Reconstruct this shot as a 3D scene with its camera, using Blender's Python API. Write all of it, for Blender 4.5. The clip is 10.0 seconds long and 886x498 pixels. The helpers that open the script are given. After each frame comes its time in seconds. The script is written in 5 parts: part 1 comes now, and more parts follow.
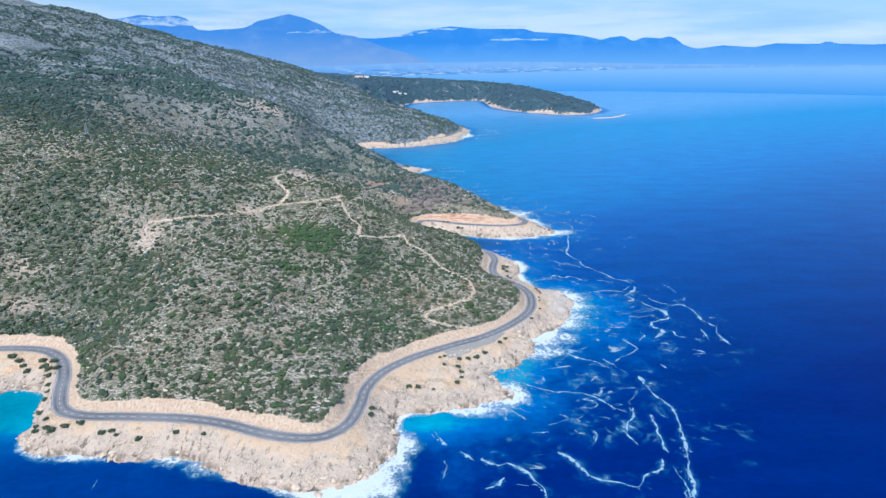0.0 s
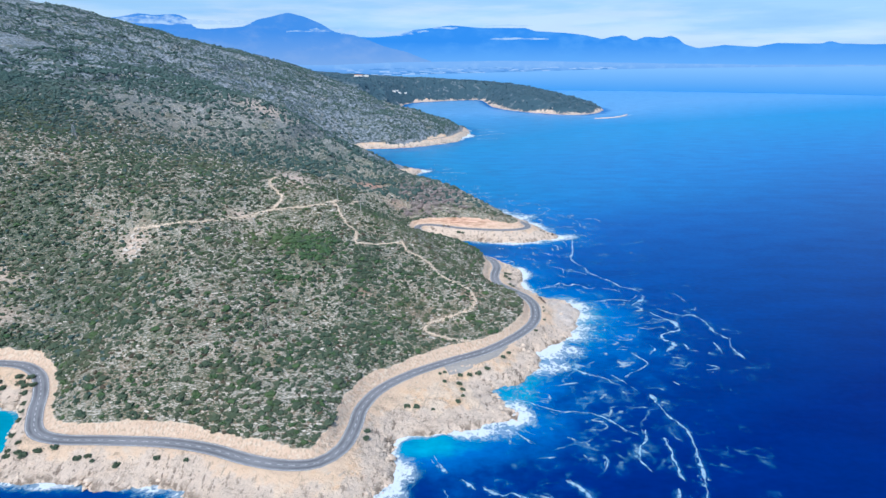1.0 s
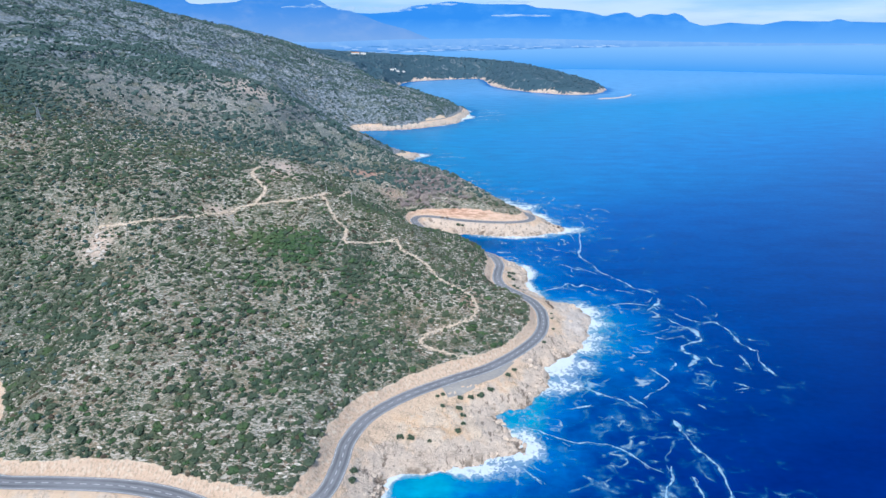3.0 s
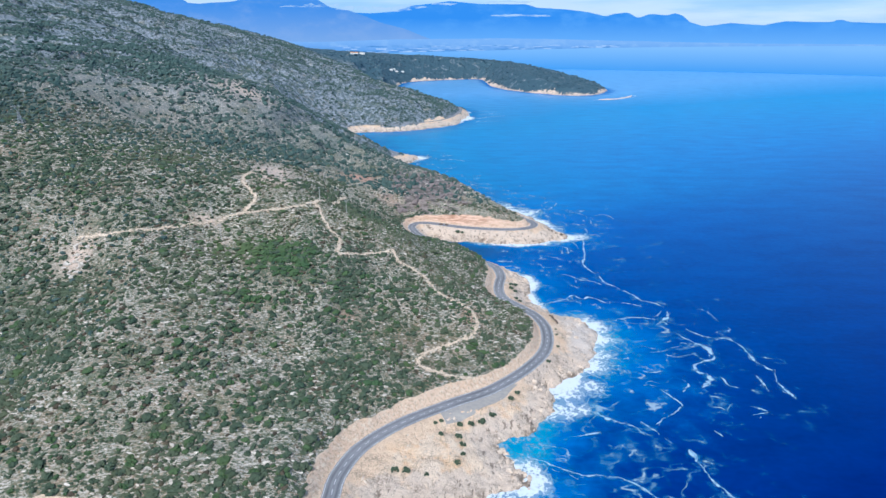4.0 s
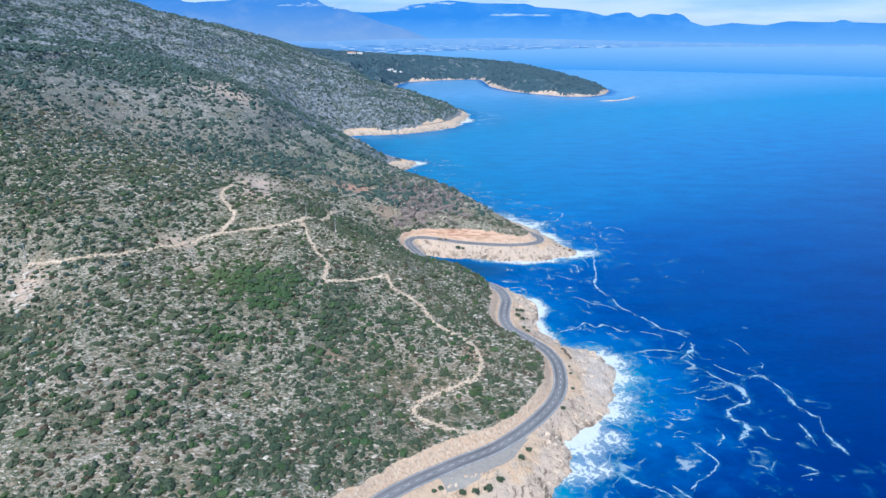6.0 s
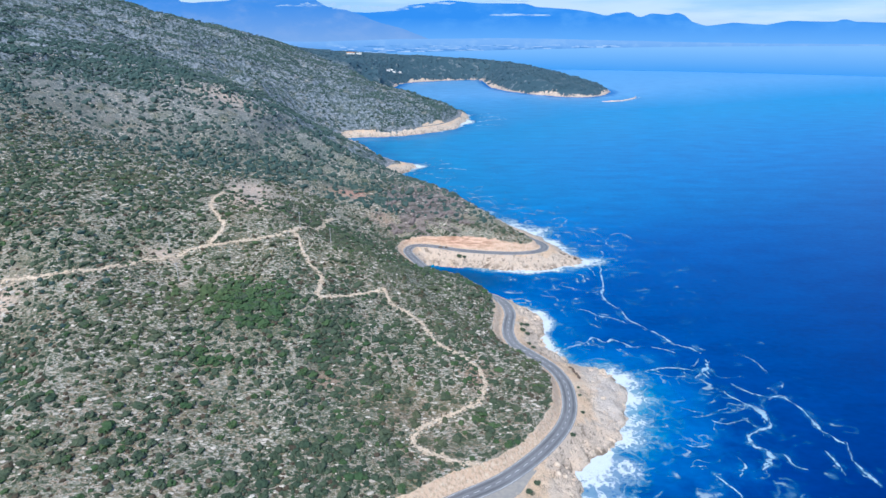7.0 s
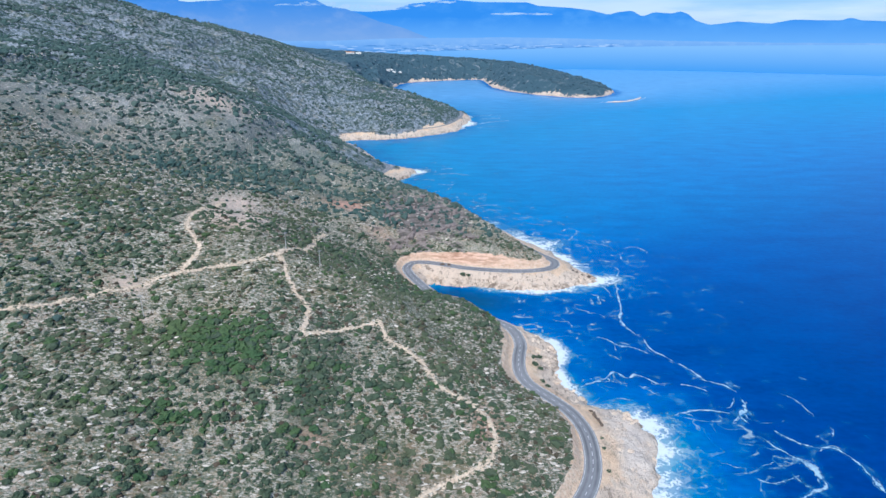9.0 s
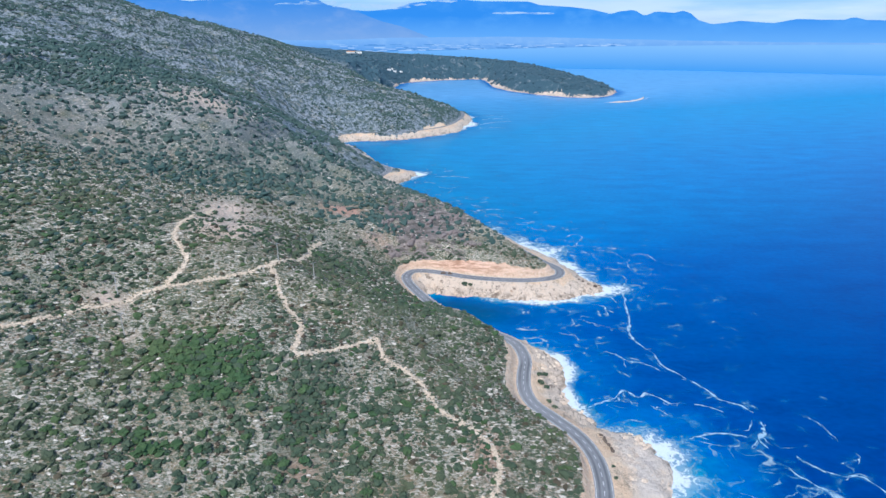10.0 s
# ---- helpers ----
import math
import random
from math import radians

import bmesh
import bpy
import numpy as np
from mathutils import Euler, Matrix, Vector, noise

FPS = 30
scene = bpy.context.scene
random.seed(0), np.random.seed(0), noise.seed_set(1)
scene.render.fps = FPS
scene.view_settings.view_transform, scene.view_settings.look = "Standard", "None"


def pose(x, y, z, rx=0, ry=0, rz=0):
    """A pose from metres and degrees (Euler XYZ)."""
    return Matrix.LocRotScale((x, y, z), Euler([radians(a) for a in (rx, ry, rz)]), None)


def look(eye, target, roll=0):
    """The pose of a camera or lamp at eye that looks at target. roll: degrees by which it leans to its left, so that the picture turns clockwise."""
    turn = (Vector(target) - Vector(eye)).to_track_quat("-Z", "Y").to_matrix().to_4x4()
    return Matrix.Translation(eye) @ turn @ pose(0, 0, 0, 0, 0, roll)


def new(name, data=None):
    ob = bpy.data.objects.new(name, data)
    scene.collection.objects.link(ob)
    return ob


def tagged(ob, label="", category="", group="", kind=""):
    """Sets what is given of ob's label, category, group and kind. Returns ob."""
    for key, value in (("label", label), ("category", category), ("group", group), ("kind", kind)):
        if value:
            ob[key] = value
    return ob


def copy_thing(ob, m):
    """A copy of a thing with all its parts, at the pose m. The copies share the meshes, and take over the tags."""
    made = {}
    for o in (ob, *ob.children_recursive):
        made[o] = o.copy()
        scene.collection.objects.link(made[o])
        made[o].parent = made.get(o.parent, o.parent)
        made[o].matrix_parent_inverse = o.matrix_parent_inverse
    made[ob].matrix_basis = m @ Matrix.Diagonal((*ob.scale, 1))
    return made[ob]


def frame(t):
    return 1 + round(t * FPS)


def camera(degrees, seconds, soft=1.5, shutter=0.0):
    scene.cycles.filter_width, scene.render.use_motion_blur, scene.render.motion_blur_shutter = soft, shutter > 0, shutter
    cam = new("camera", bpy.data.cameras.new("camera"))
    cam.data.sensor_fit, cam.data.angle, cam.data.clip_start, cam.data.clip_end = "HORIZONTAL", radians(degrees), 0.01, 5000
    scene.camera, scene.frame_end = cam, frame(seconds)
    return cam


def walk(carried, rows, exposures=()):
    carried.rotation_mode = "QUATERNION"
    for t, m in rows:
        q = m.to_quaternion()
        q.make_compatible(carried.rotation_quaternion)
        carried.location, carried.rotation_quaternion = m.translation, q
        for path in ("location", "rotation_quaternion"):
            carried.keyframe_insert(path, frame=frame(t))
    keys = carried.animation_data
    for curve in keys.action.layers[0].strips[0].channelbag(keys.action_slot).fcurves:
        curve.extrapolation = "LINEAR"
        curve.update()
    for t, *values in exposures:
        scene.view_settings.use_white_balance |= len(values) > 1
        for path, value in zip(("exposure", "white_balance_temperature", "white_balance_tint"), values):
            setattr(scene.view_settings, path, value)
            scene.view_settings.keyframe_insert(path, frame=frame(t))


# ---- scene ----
cam = camera(75.2, 10.0)
PATH = [
    (0, (0.718, -0.091, 197.298), (0.7204, 1.8146, 196.6896), -0.12),
    (0.5, (0.618, 10.805, 197.303), (0.6202, 12.7095, 196.6936), -0.10),
    (1, (0.415, 22.354, 197.375), (0.4181, 24.2580, 196.7645), -0.02),
    (1.5, (0.329, 33.890, 197.580), (0.3341, 35.7894, 196.9544), 0.04),
    (2, (0.453, 45.387, 197.886), (0.4582, 47.2754, 197.2267), 0.13),
    (2.5, (0.572, 57.138, 198.443), (0.5784, 59.0201, 197.7653), 0.13),
    (4, (1.099, 92.662, 199.234), (1.1097, 94.5435, 198.5558), 0.28),
    (4.5, (1.302, 104.729, 199.674), (1.3123, 106.6104, 198.9959), 0.33),
    (5, (1.314, 116.918, 199.898), (1.3272, 118.7988, 199.2187), 0.39),
    (5.5, (0.934, 129.185, 200.057), (0.9490, 131.0660, 199.3773), 0.41),
    (7, (0.144, 163.849, 200.545), (0.1602, 165.7301, 199.8658), 0.28),
    (7.5, (-0.463, 174.922, 200.745), (-0.4458, 176.8028, 200.0650), 0.31),
    (8, (-0.929, 186.662, 200.676), (-0.9110, 188.5426, 199.9945), 0.24),
    (8.5, (-1.190, 198.466, 200.567), (-1.1733, 200.3464, 199.8857), 0.21),
    (9, (-0.993, 210.364, 200.663), (-0.9788, 212.2440, 199.9819), 0.23),
    (9.5, (-0.819, 222.351, 200.956), (-0.8060, 224.2316, 200.2745), 0.26),
    (10, (-0.909, 230.829, 201.257), (-0.8975, 232.7082, 200.5737), 0.27),
]
walk(cam, [(t, look(eye, target, roll)) for t, eye, target, roll in PATH],
     exposures=[(0, 0.0, 5900, 10), (10, 0.0, 5900, 10)])

# ---- light ----
SUN_HIGH, SUN_TURN = 48.0, 200.0      # elevation; compass turn of the sun, clockwise from north (y)
world = bpy.data.worlds.new("sky")
scene.world = world
world.use_nodes = True
wt = world.node_tree
wt.nodes.clear()
w_out = wt.nodes.new("ShaderNodeOutputWorld")
w_bg = wt.nodes.new("ShaderNodeBackground")
w_sky = wt.nodes.new("ShaderNodeTexSky")
w_sky.sky_type = "NISHITA"
w_sky.sun_disc = False
w_sky.sun_elevation = radians(SUN_HIGH)
w_sky.sun_rotation = radians(SUN_TURN)
w_sky.altitude = 200
w_sky.air_density = 1.0
w_sky.dust_density = 0.2
w_sky.ozone_density = 4.0
w_bg.inputs["Strength"].default_value = 0.13
# thin cloud veils low over the horizon
w_co = wt.nodes.new("ShaderNodeTexCoord")
w_map = wt.nodes.new("ShaderNodeMapping")
w_map.inputs["Scale"].default_value = (2.2, 2.2, 17.0)
w_no = wt.nodes.new("ShaderNodeTexNoise")
w_no.inputs["Scale"].default_value = 1.7
w_no.inputs["Detail"].default_value = 7.0
w_no.inputs["Roughness"].default_value = 0.58
w_ramp = wt.nodes.new("ShaderNodeMapRange")
w_ramp.inputs["From Min"].default_value = 0.42
w_ramp.inputs["From Max"].default_value = 0.72
w_ramp.inputs["To Min"].default_value = 0.70
w_ramp.inputs["To Max"].default_value = 0.97
w_mix = wt.nodes.new("ShaderNodeMix")
w_mix.data_type = "RGBA"
wt.links.new(w_co.outputs["Generated"], w_map.inputs["Vector"])
wt.links.new(w_map.outputs["Vector"], w_no.inputs["Vector"])
wt.links.new(w_no.outputs["Fac"], w_ramp.inputs["Value"])
w_sep = wt.nodes.new("ShaderNodeSeparateXYZ")
w_low = wt.nodes.new("ShaderNodeMapRange")
w_low.interpolation_type = "SMOOTHSTEP"
w_low.inputs["From Min"].default_value = 0.30
w_low.inputs["From Max"].default_value = 0.75
w_low.inputs["To Min"].default_value = 1.0
w_low.inputs["To Max"].default_value = 0.18
w_mul = wt.nodes.new("ShaderNodeMath")
w_mul.operation = "MULTIPLY"
wt.links.new(w_co.outputs["Generated"], w_sep.inputs[0])
wt.links.new(w_sep.outputs["Z"], w_low.inputs["Value"])
wt.links.new(w_ramp.outputs["Result"], w_mul.inputs[0])
wt.links.new(w_low.outputs["Result"], w_mul.inputs[1])
wt.links.new(w_mul.outputs[0], w_mix.inputs["Factor"])
wt.links.new(w_sky.outputs["Color"], w_mix.inputs["A"])
w_map2 = wt.nodes.new("ShaderNodeMapping")
w_map2.inputs["Scale"].default_value = (1.6, 1.6, 14.0)
w_map2.inputs["Location"].default_value = (3.0, 1.0, 0.4)
w_no2 = wt.nodes.new("ShaderNodeTexNoise")
w_no2.inputs["Scale"].default_value = 1.9
w_no2.inputs["Detail"].default_value = 8.0
w_no2.inputs["Roughness"].default_value = 0.6
w_pale = wt.nodes.new("ShaderNodeMapRange")
w_pale.interpolation_type = "SMOOTHSTEP"
w_pale.inputs["From Min"].default_value = 0.40
w_pale.inputs["From Max"].default_value = 0.62
w_tint = wt.nodes.new("ShaderNodeMix")
w_tint.data_type = "RGBA"
w_tint.inputs["A"].default_value = (2.5, 4.5, 6.8, 1)
w_tint.inputs["B"].default_value = (4.2, 5.4, 6.8, 1)
wt.links.new(w_co.outputs["Generated"], w_map2.inputs["Vector"])
wt.links.new(w_map2.outputs["Vector"], w_no2.inputs["Vector"])
wt.links.new(w_no2.outputs["Fac"], w_pale.inputs["Value"])
wt.links.new(w_pale.outputs["Result"], w_tint.inputs["Factor"])
wt.links.new(w_tint.outputs["Result"], w_mix.inputs["B"])
wt.links.new(w_mix.outputs["Result"], w_bg.inputs["Color"])
wt.links.new(w_bg.outputs["Background"], w_out.inputs["Surface"])

sun = new("sun", bpy.data.lights.new("sun", "SUN"))
sun.data.energy = 3.95
sun.data.angle = radians(10.0)
sun.data.color = (1.0, 0.95, 0.88)
sun_way = Vector((math.sin(radians(SUN_TURN)) * math.cos(radians(SUN_HIGH)),
                  math.cos(radians(SUN_TURN)) * math.cos(radians(SUN_HIGH)), math.sin(radians(SUN_HIGH))))
sun.matrix_world = look(sun_way * 900, (0, 0, 0))

# ---- plan of the land ----
# shore, from the western bay round the capes to the far peninsula
COAST_NEAR = [(-3000, 60), (-700, 200), (-420, 262), (-340, 308), (-281, 320), (-262, 322), (-249, 311), (-237, 286),
              (-228, 263), (-204, 256), (-174, 255), (-150, 255), (-134, 252), (-109, 240), (-94, 236), (-73, 231), (-51, 232),
              (-38, 237), (-30, 248), (-23, 259), (-27, 276), (-23, 294), (-8, 296), (9, 301), (26, 306), (43, 312), (37, 326),
              (32, 344), (49, 352), (69, 376), (68, 394), (98, 419), (112, 450), (112, 478), (104, 489), (90, 496), (76, 520),
              (75, 540), (80, 553), (77, 567), (62, 586)]
COAST_FAR = [(46, 598), (20, 622), (2, 645), (-12, 664), (-6, 675), (9, 670), (33, 667), (78, 658), (102, 663), (141, 683),
             (130, 702), (112, 750), (87, 790), (56, 846), (26, 901), (-1, 938), (-67, 1041), (-36, 1118), (-44, 1142),
             (-95, 1176), (-140, 1300), (-198, 1425), (-165, 1450), (-99, 1462), (23, 1560), (67, 1681), (86, 1870), (30, 2000), (-120, 2250),
             (-205, 2650), (-200, 2954), (-164, 3200), (-7, 3380), (215, 3480), (240, 3200), (265, 2830), (393, 2560), (523, 2450),
             (638, 2510), (737, 2740), (720, 3000), (640, 3400), (560, 3900), (420, 4500)]
LAND_BACK = [(420, 4700), (-3000, 4700)]
# road: x, y, height
ROAD_A = [(-420, 330, 14), (-350, 347, 13), (-307, 357, 12), (-275, 357, 11), (-257, 347, 10), (-241, 326, 10), (-229, 303, 10), (-217, 286, 10),
          (-202, 280, 10), (-176, 279, 10), (-143, 277, 10), (-119, 272, 10), (-95, 263, 10), (-76, 259, 10), (-61, 261, 10),
          (-51, 272, 10), (-47, 292, 10), (-46, 307, 10), (-38, 327, 10), (-20, 346, 10), (7, 364, 10), (31, 378, 10), (55, 401, 10),
          (71, 427, 9), (76, 455, 9), (72, 475, 9), (62, 491, 9), (52, 505, 9)]
ROAD_B = [(49, 520, 9), (51, 537, 9), (54, 553, 9), (50, 572, 10), (36, 587, 10), (2, 618, 11), (-17, 648, 12), (-29, 677, 13), (-24, 692, 13),
          (-8, 692, 13), (23, 682, 12), (57, 678, 11), (83, 681, 10), (101, 689, 10), (105, 704, 10), (92, 726, 10), (66, 776, 10), (38, 826, 11), (8, 876, 12), (-22, 928, 12),
          (-88, 1040, 12), (-80, 1115, 12), (-118, 1180, 12), (-165, 1300, 12), (-225, 1420, 13), (-180, 1475, 13), (-90, 1490, 13), (0, 1575, 12),
          (42, 1690, 12), (60, 1860, 12), (0, 1990, 12), (-150, 2250, 12), (-235, 2650, 12)]
# heights of the hills, placed to fit the camera's view: x, y, height
SPOTS_NEAR = [(-127, 318, 27), (-82, 356, 28), (-47, 373, 25), (-145, 371, 45), (-183, 344, 40), (-100, 378, 34), (-12, 394, 19), (24, 426, 22),
              (-60, 460, 45), (-70, 475, 56), (-38, 503, 48), (-75, 507, 57), (-98, 543, 75), (-155, 506, 74), (-190, 400, 60),
              (-179, 424, 64), (-195, 436, 71), (-170, 585, 86), (-190, 492, 79), (-220, 490, 88), (-240, 503, 95), (-84, 609, 66),
              (-247, 348, 28), (22, 548, 36), (45, 470, 20), (-60, 300, 20), (-150, 300, 22), (-8, 592, 46), (-45, 650, 34)]
SPOTS_FAR = [(-320, 745, 117), (-362, 741, 138), (-265, 918, 142), (-543, 957, 191), (-83, 770, 46), (20, 735, 33), (52, 738, 27), (15, 795, 38), (-12, 850, 38), (-45, 905, 33), (-340, 400, 60), (-420, 560, 130), (-330, 1470, 100), (-450, 2265, 154), (-560, 2330, 190), (-380, 2290, 128),
             (-180, 2130, 75), (-620, 2200, 214), (-811, 2150, 264), (-998, 2100, 312), (-1176, 2050, 364), (-1500, 1950, 425), (-2400, 1700, 520),
             (-800, 600, 190), (-2400, 600, 300), (-60, 1640, 40), (-80, 3420, 112), (150, 3300, 98), (360, 2900, 66), (520, 2680, 48), (640, 2640, 26), (-320, 3300, 110),
             (-800, 3000, 170), (100, 4500, 90), (-2500, 4500, 300), (-150, 1180, 40), (-900, 1400, 262)]


def spline(points, step):
    """Points along a smooth line through the given ones, about step apart."""
    p = np.array(points, float)
    out = []
    for i in range(len(p) - 1):
        a, b, c, d = p[max(i - 1, 0)], p[i], p[i + 1], p[min(i + 2, len(p) - 1)]
        n = max(1, int(np.linalg.norm((c - b)[:2]) / step))
        n = min(n, 40)
        ka, kc = np.linalg.norm((b - a)[:2]) + 1e-6, np.linalg.norm((d - c)[:2]) + 1e-6
        k = np.linalg.norm((c - b)[:2]) + 1e-6
        m1 = (c - a) / (ka + k) * k
        m2 = (d - b) / (k + kc) * k
        for j in range(n):
            u = j / n
            out.append((2 * u**3 - 3 * u**2 + 1) * b + (u**3 - 2 * u**2 + u) * m1 + (3 * u**2 - 2 * u**3) * c + (u**3 - u**2) * m2)
    out.append(p[-1])
    return np.array(out)


def lattice(ix, iy, seed):
    h = (ix.astype(np.int64) * 374761393 + iy.astype(np.int64) * 668265263 + seed * 1442695041) & 0xFFFFFFFF
    h = ((h ^ (h >> 13)) * 1274126177) & 0xFFFFFFFF
    return ((h ^ (h >> 16)) & 0xFFFF) / 32767.5 - 1.0


def bumps(x, y, size, seed=0, octaves=4, rough=0.5):
    """Smooth random relief from -1 to 1, with features of that size in metres."""
    total, amp, norm = np.zeros_like(x), 1.0, 0.0
    for o in range(octaves):
        u, v = x / size * 2**o, y / size * 2**o
        ix, iy = np.floor(u), np.floor(v)
        fu, fv = u - ix, v - iy
        fu, fv = fu * fu * (3 - 2 * fu), fv * fv * (3 - 2 * fv)
        s = seed + 17 * o
        top = lattice(ix, iy, s) * (1 - fu) + lattice(ix + 1, iy, s) * fu
        low = lattice(ix, iy + 1, s) * (1 - fu) + lattice(ix + 1, iy + 1, s) * fu
        total += amp * (top * (1 - fv) + low * fv)
        norm += amp
        amp *= rough
    return total / norm


def step01(v, a, b):
    u = np.clip((v - a) / (b - a), 0, 1)
    return u * u * (3 - 2 * u)


def nearest(x, y, line):
    """Distance to a line of points, the height there if it has one, and on which side (1: left of its way)."""
    a, b = line[:-1, :2], line[1:, :2]
    ab = b - a
    ll = (ab**2).sum(1) + 1e-9
    dist, high, side = np.empty_like(x), np.zeros_like(x), np.empty_like(x)
    for i in range(0, len(x), 8000):
        px, py = x[i:i + 8000, None], y[i:i + 8000, None]
        u = np.clip(((px - a[:, 0]) * ab[:, 0] + (py - a[:, 1]) * ab[:, 1]) / ll, 0, 1)
        dx, dy = px - a[:, 0] - u * ab[:, 0], py - a[:, 1] - u * ab[:, 1]
        dd = dx * dx + dy * dy
        k = dd.argmin(1)
        r = np.arange(len(k))
        dist[i:i + 8000] = np.sqrt(dd[r, k])
        side[i:i + 8000] = np.sign(ab[k, 0] * dy[r, k] - ab[k, 1] * dx[r, k])
        if line.shape[1] > 2:
            high[i:i + 8000] = line[k, 2] + u[r, k] * (line[k + 1, 2] - line[k, 2])
    return dist, high, side


def inside(x, y, ring):
    odd = np.zeros(len(x), bool)
    a, b = ring, np.roll(ring, -1, 0)
    for (ax, ay), (bx, by) in zip(a, b):
        if ay != by:
            odd ^= ((ay > y) != (by > y)) & (x < (bx - ax) * (y - ay) / (by - ay) + ax)
    return odd


coast = spline(COAST_NEAR + COAST_FAR, 6)
land_ring = np.vstack((coast, np.array(LAND_BACK, float)))
road_line = spline(ROAD_A + ROAD_B, 5)

# thin-plate surface through these fitted heights
spots = np.array(SPOTS_NEAR + SPOTS_FAR, float)


def plate(r2):
    return 0.5 * r2 * np.log(r2 + 1e-9)


sx, sy = spots[:, 0] / 500, spots[:, 1] / 500
n_s = len(spots)
k_m = np.zeros((n_s + 3, n_s + 3))
k_m[:n_s, :n_s] = plate((sx[:, None] - sx) ** 2 + (sy[:, None] - sy) ** 2) + np.eye(n_s) * 0.0008
k_m[:n_s, n_s:] = np.stack((np.ones(n_s), sx, sy), 1)
k_m[n_s:, :n_s] = k_m[:n_s, n_s:].T
k_w = np.linalg.solve(k_m, np.concatenate((spots[:, 2], np.zeros(3))))


def hill(x, y):
    out = np.empty_like(x)
    for i in range(0, len(x), 20000):
        u, v = x[i:i + 20000] / 500, y[i:i + 20000] / 500
        out[i:i + 20000] = plate((u[:, None] - sx) ** 2 + (v[:, None] - sy) ** 2) @ k_w[:n_s] + k_w[n_s] + k_w[n_s + 1] * u + k_w[n_s + 2] * v
    return out


ROAD_HALF = 4.3


def terrain(x, y):
    """Height of the ground and its kinds: shore distance, road distance and side, bare rock, cut bank."""
    d, _, _ = nearest(x, y, coast)
    d = np.where(inside(x, y, land_ring), d, -d)
    far = step01(y, 700, 1500)
    d = d + (bumps(x, y, 15, 3, 4, 0.65) * 5.5 + bumps(x, y, 4.5, 4, 2) * 2.0) * (1 + 0.5 * far) + bumps(x, y, 45, 5, 2) * (1.0 + 6 * far)
    rd, rz, side = nearest(x, y, road_line)
    # the lay-by widens the road bed towards the sea
    rd = np.where(side < 0, np.maximum(rd - 8.5 * np.exp(-(((x - 25) / 17) ** 2 + ((y - 364) / 14) ** 2)), 0), rd)
    near_road = 1 - step01(rd, 90, 150)
    rough = step01(rd, 9, 40)
    h_hill = hill(x, y) + rough * (bumps(x, y, 80, 11, 4) * (4 + 8 * far) + bumps(x, y, 14, 12, 4, 0.6) * 1.8)
    gully = np.abs(bumps(x, y, 130, 21, 3))
    h_hill -= step01(rd, 20, 120) * step01(y, 700, 900) * 14 * (1 - step01(gully, 0.0, 0.25))
    # landward of the road: a cut bank, then the hill
    batter = 1.2 + 0.45 * bumps(x, y, 22, 31, 3) + 0.35 * bumps(x, y, 5, 34, 2)
    # inlet and steep raise the bank to hide the road from the camera
    inlet = np.exp(-(((x - 20) / 38) ** 2 + ((y - 592) / 38) ** 2))
    reach = np.maximum(rd - (ROAD_HALF + 1.4), 0)
    top = 3.7 + 2.6 * bumps(x, y, 40, 32, 3) + 13.0 * inlet + 5.0 * np.exp(-(((x - 35) / 40) ** 2 + ((y - 705) / 22) ** 2))
    batter += 0.9 * inlet
    steep = step01(y, 708, 735) * (1 - step01(y, 890, 960))
    top = top + 4.0 * steep
    bank = rz + np.minimum(reach * batter, top) + np.maximum(reach - top / batter, 0) * (0.55 + 0.6 * steep)
    h_hill = np.maximum(h_hill, rz + 3.0 + 1.5 * bumps(x, y, 25, 33, 2))
    h_in = np.minimum(bank, h_hill)
    cut = (1 - step01(y, 930, 1000)) * step01(h_hill - bank, -1.0, 0.6) * (1 - step01(reach, top / batter + 0.6, top / batter + 2.6))
    # seaward of the road: a rock shelf falling to the water
    t = np.clip(d, 0, None) / (np.clip(d, 0, None) + np.maximum(rd - ROAD_HALF - 0.8, 0) + 0.01)
    strata = bumps(x + 3 * bumps(x, y, 9, 41, 2), y, 6.5, 42, 4, 0.6)
    h_sea = rz * (0.22 * np.clip(d / 2.5, 0, 1) + 0.78 * t**1.15)
    steps = np.floor(d / 4.5 + 1.5 * bumps(x, y, 20, 45, 2)) * 0.35
    h_sea += (strata * 1.2 + np.abs(bumps(x, y, 16, 44, 3)) * 1.9 - 0.5 + 0.5 * (steps - d / 4.5 * 0.35)) * step01(d, 0.5, 6) * step01(rd, 6, 14)
    h_wild = np.minimum(hill(x, y) + bumps(x, y, 80, 11, 4) * 8, 1.0 + np.clip(d, 0, None) * 0.75 + strata)
    h_road = np.where(side > 0, h_in, h_sea)
    h = h_road * near_road + np.minimum(np.where(side > 0, h_hill, h_wild), h_wild + 1e9 * near_road) * (1 - near_road)
    h = np.where(rd < ROAD_HALF + 1.0, rz - 0.05, h)
    h = np.where(d < 0, np.maximum(d * 0.35 - 0.4, -30), np.maximum(h, 0.1 + 0.5 * np.clip(d, 0, 2)))
    bare = np.where(side > 0, cut * near_road, near_road * (1 - step01(y, 930, 1000)))
    strip = 15 + 20 * bumps(x, y, 110, 51, 3) * step01(y, 800, 1000) + 9 * bumps(x, y, 28, 52, 3) - 11 * step01(y, 2200, 2400)
    strip = strip + 20 * np.exp(-(((x - 0) / 60) ** 2 + ((y - 1530) / 90) ** 2)) + 14 * np.exp(-(((x + 140) / 60) ** 2 + ((y - 1440) / 40) ** 2))
    bare = np.maximum(bare, 1 - step01(d, strip, strip + 6))
    return h, d, rd, side, bare, cut * near_road * (side > 0)


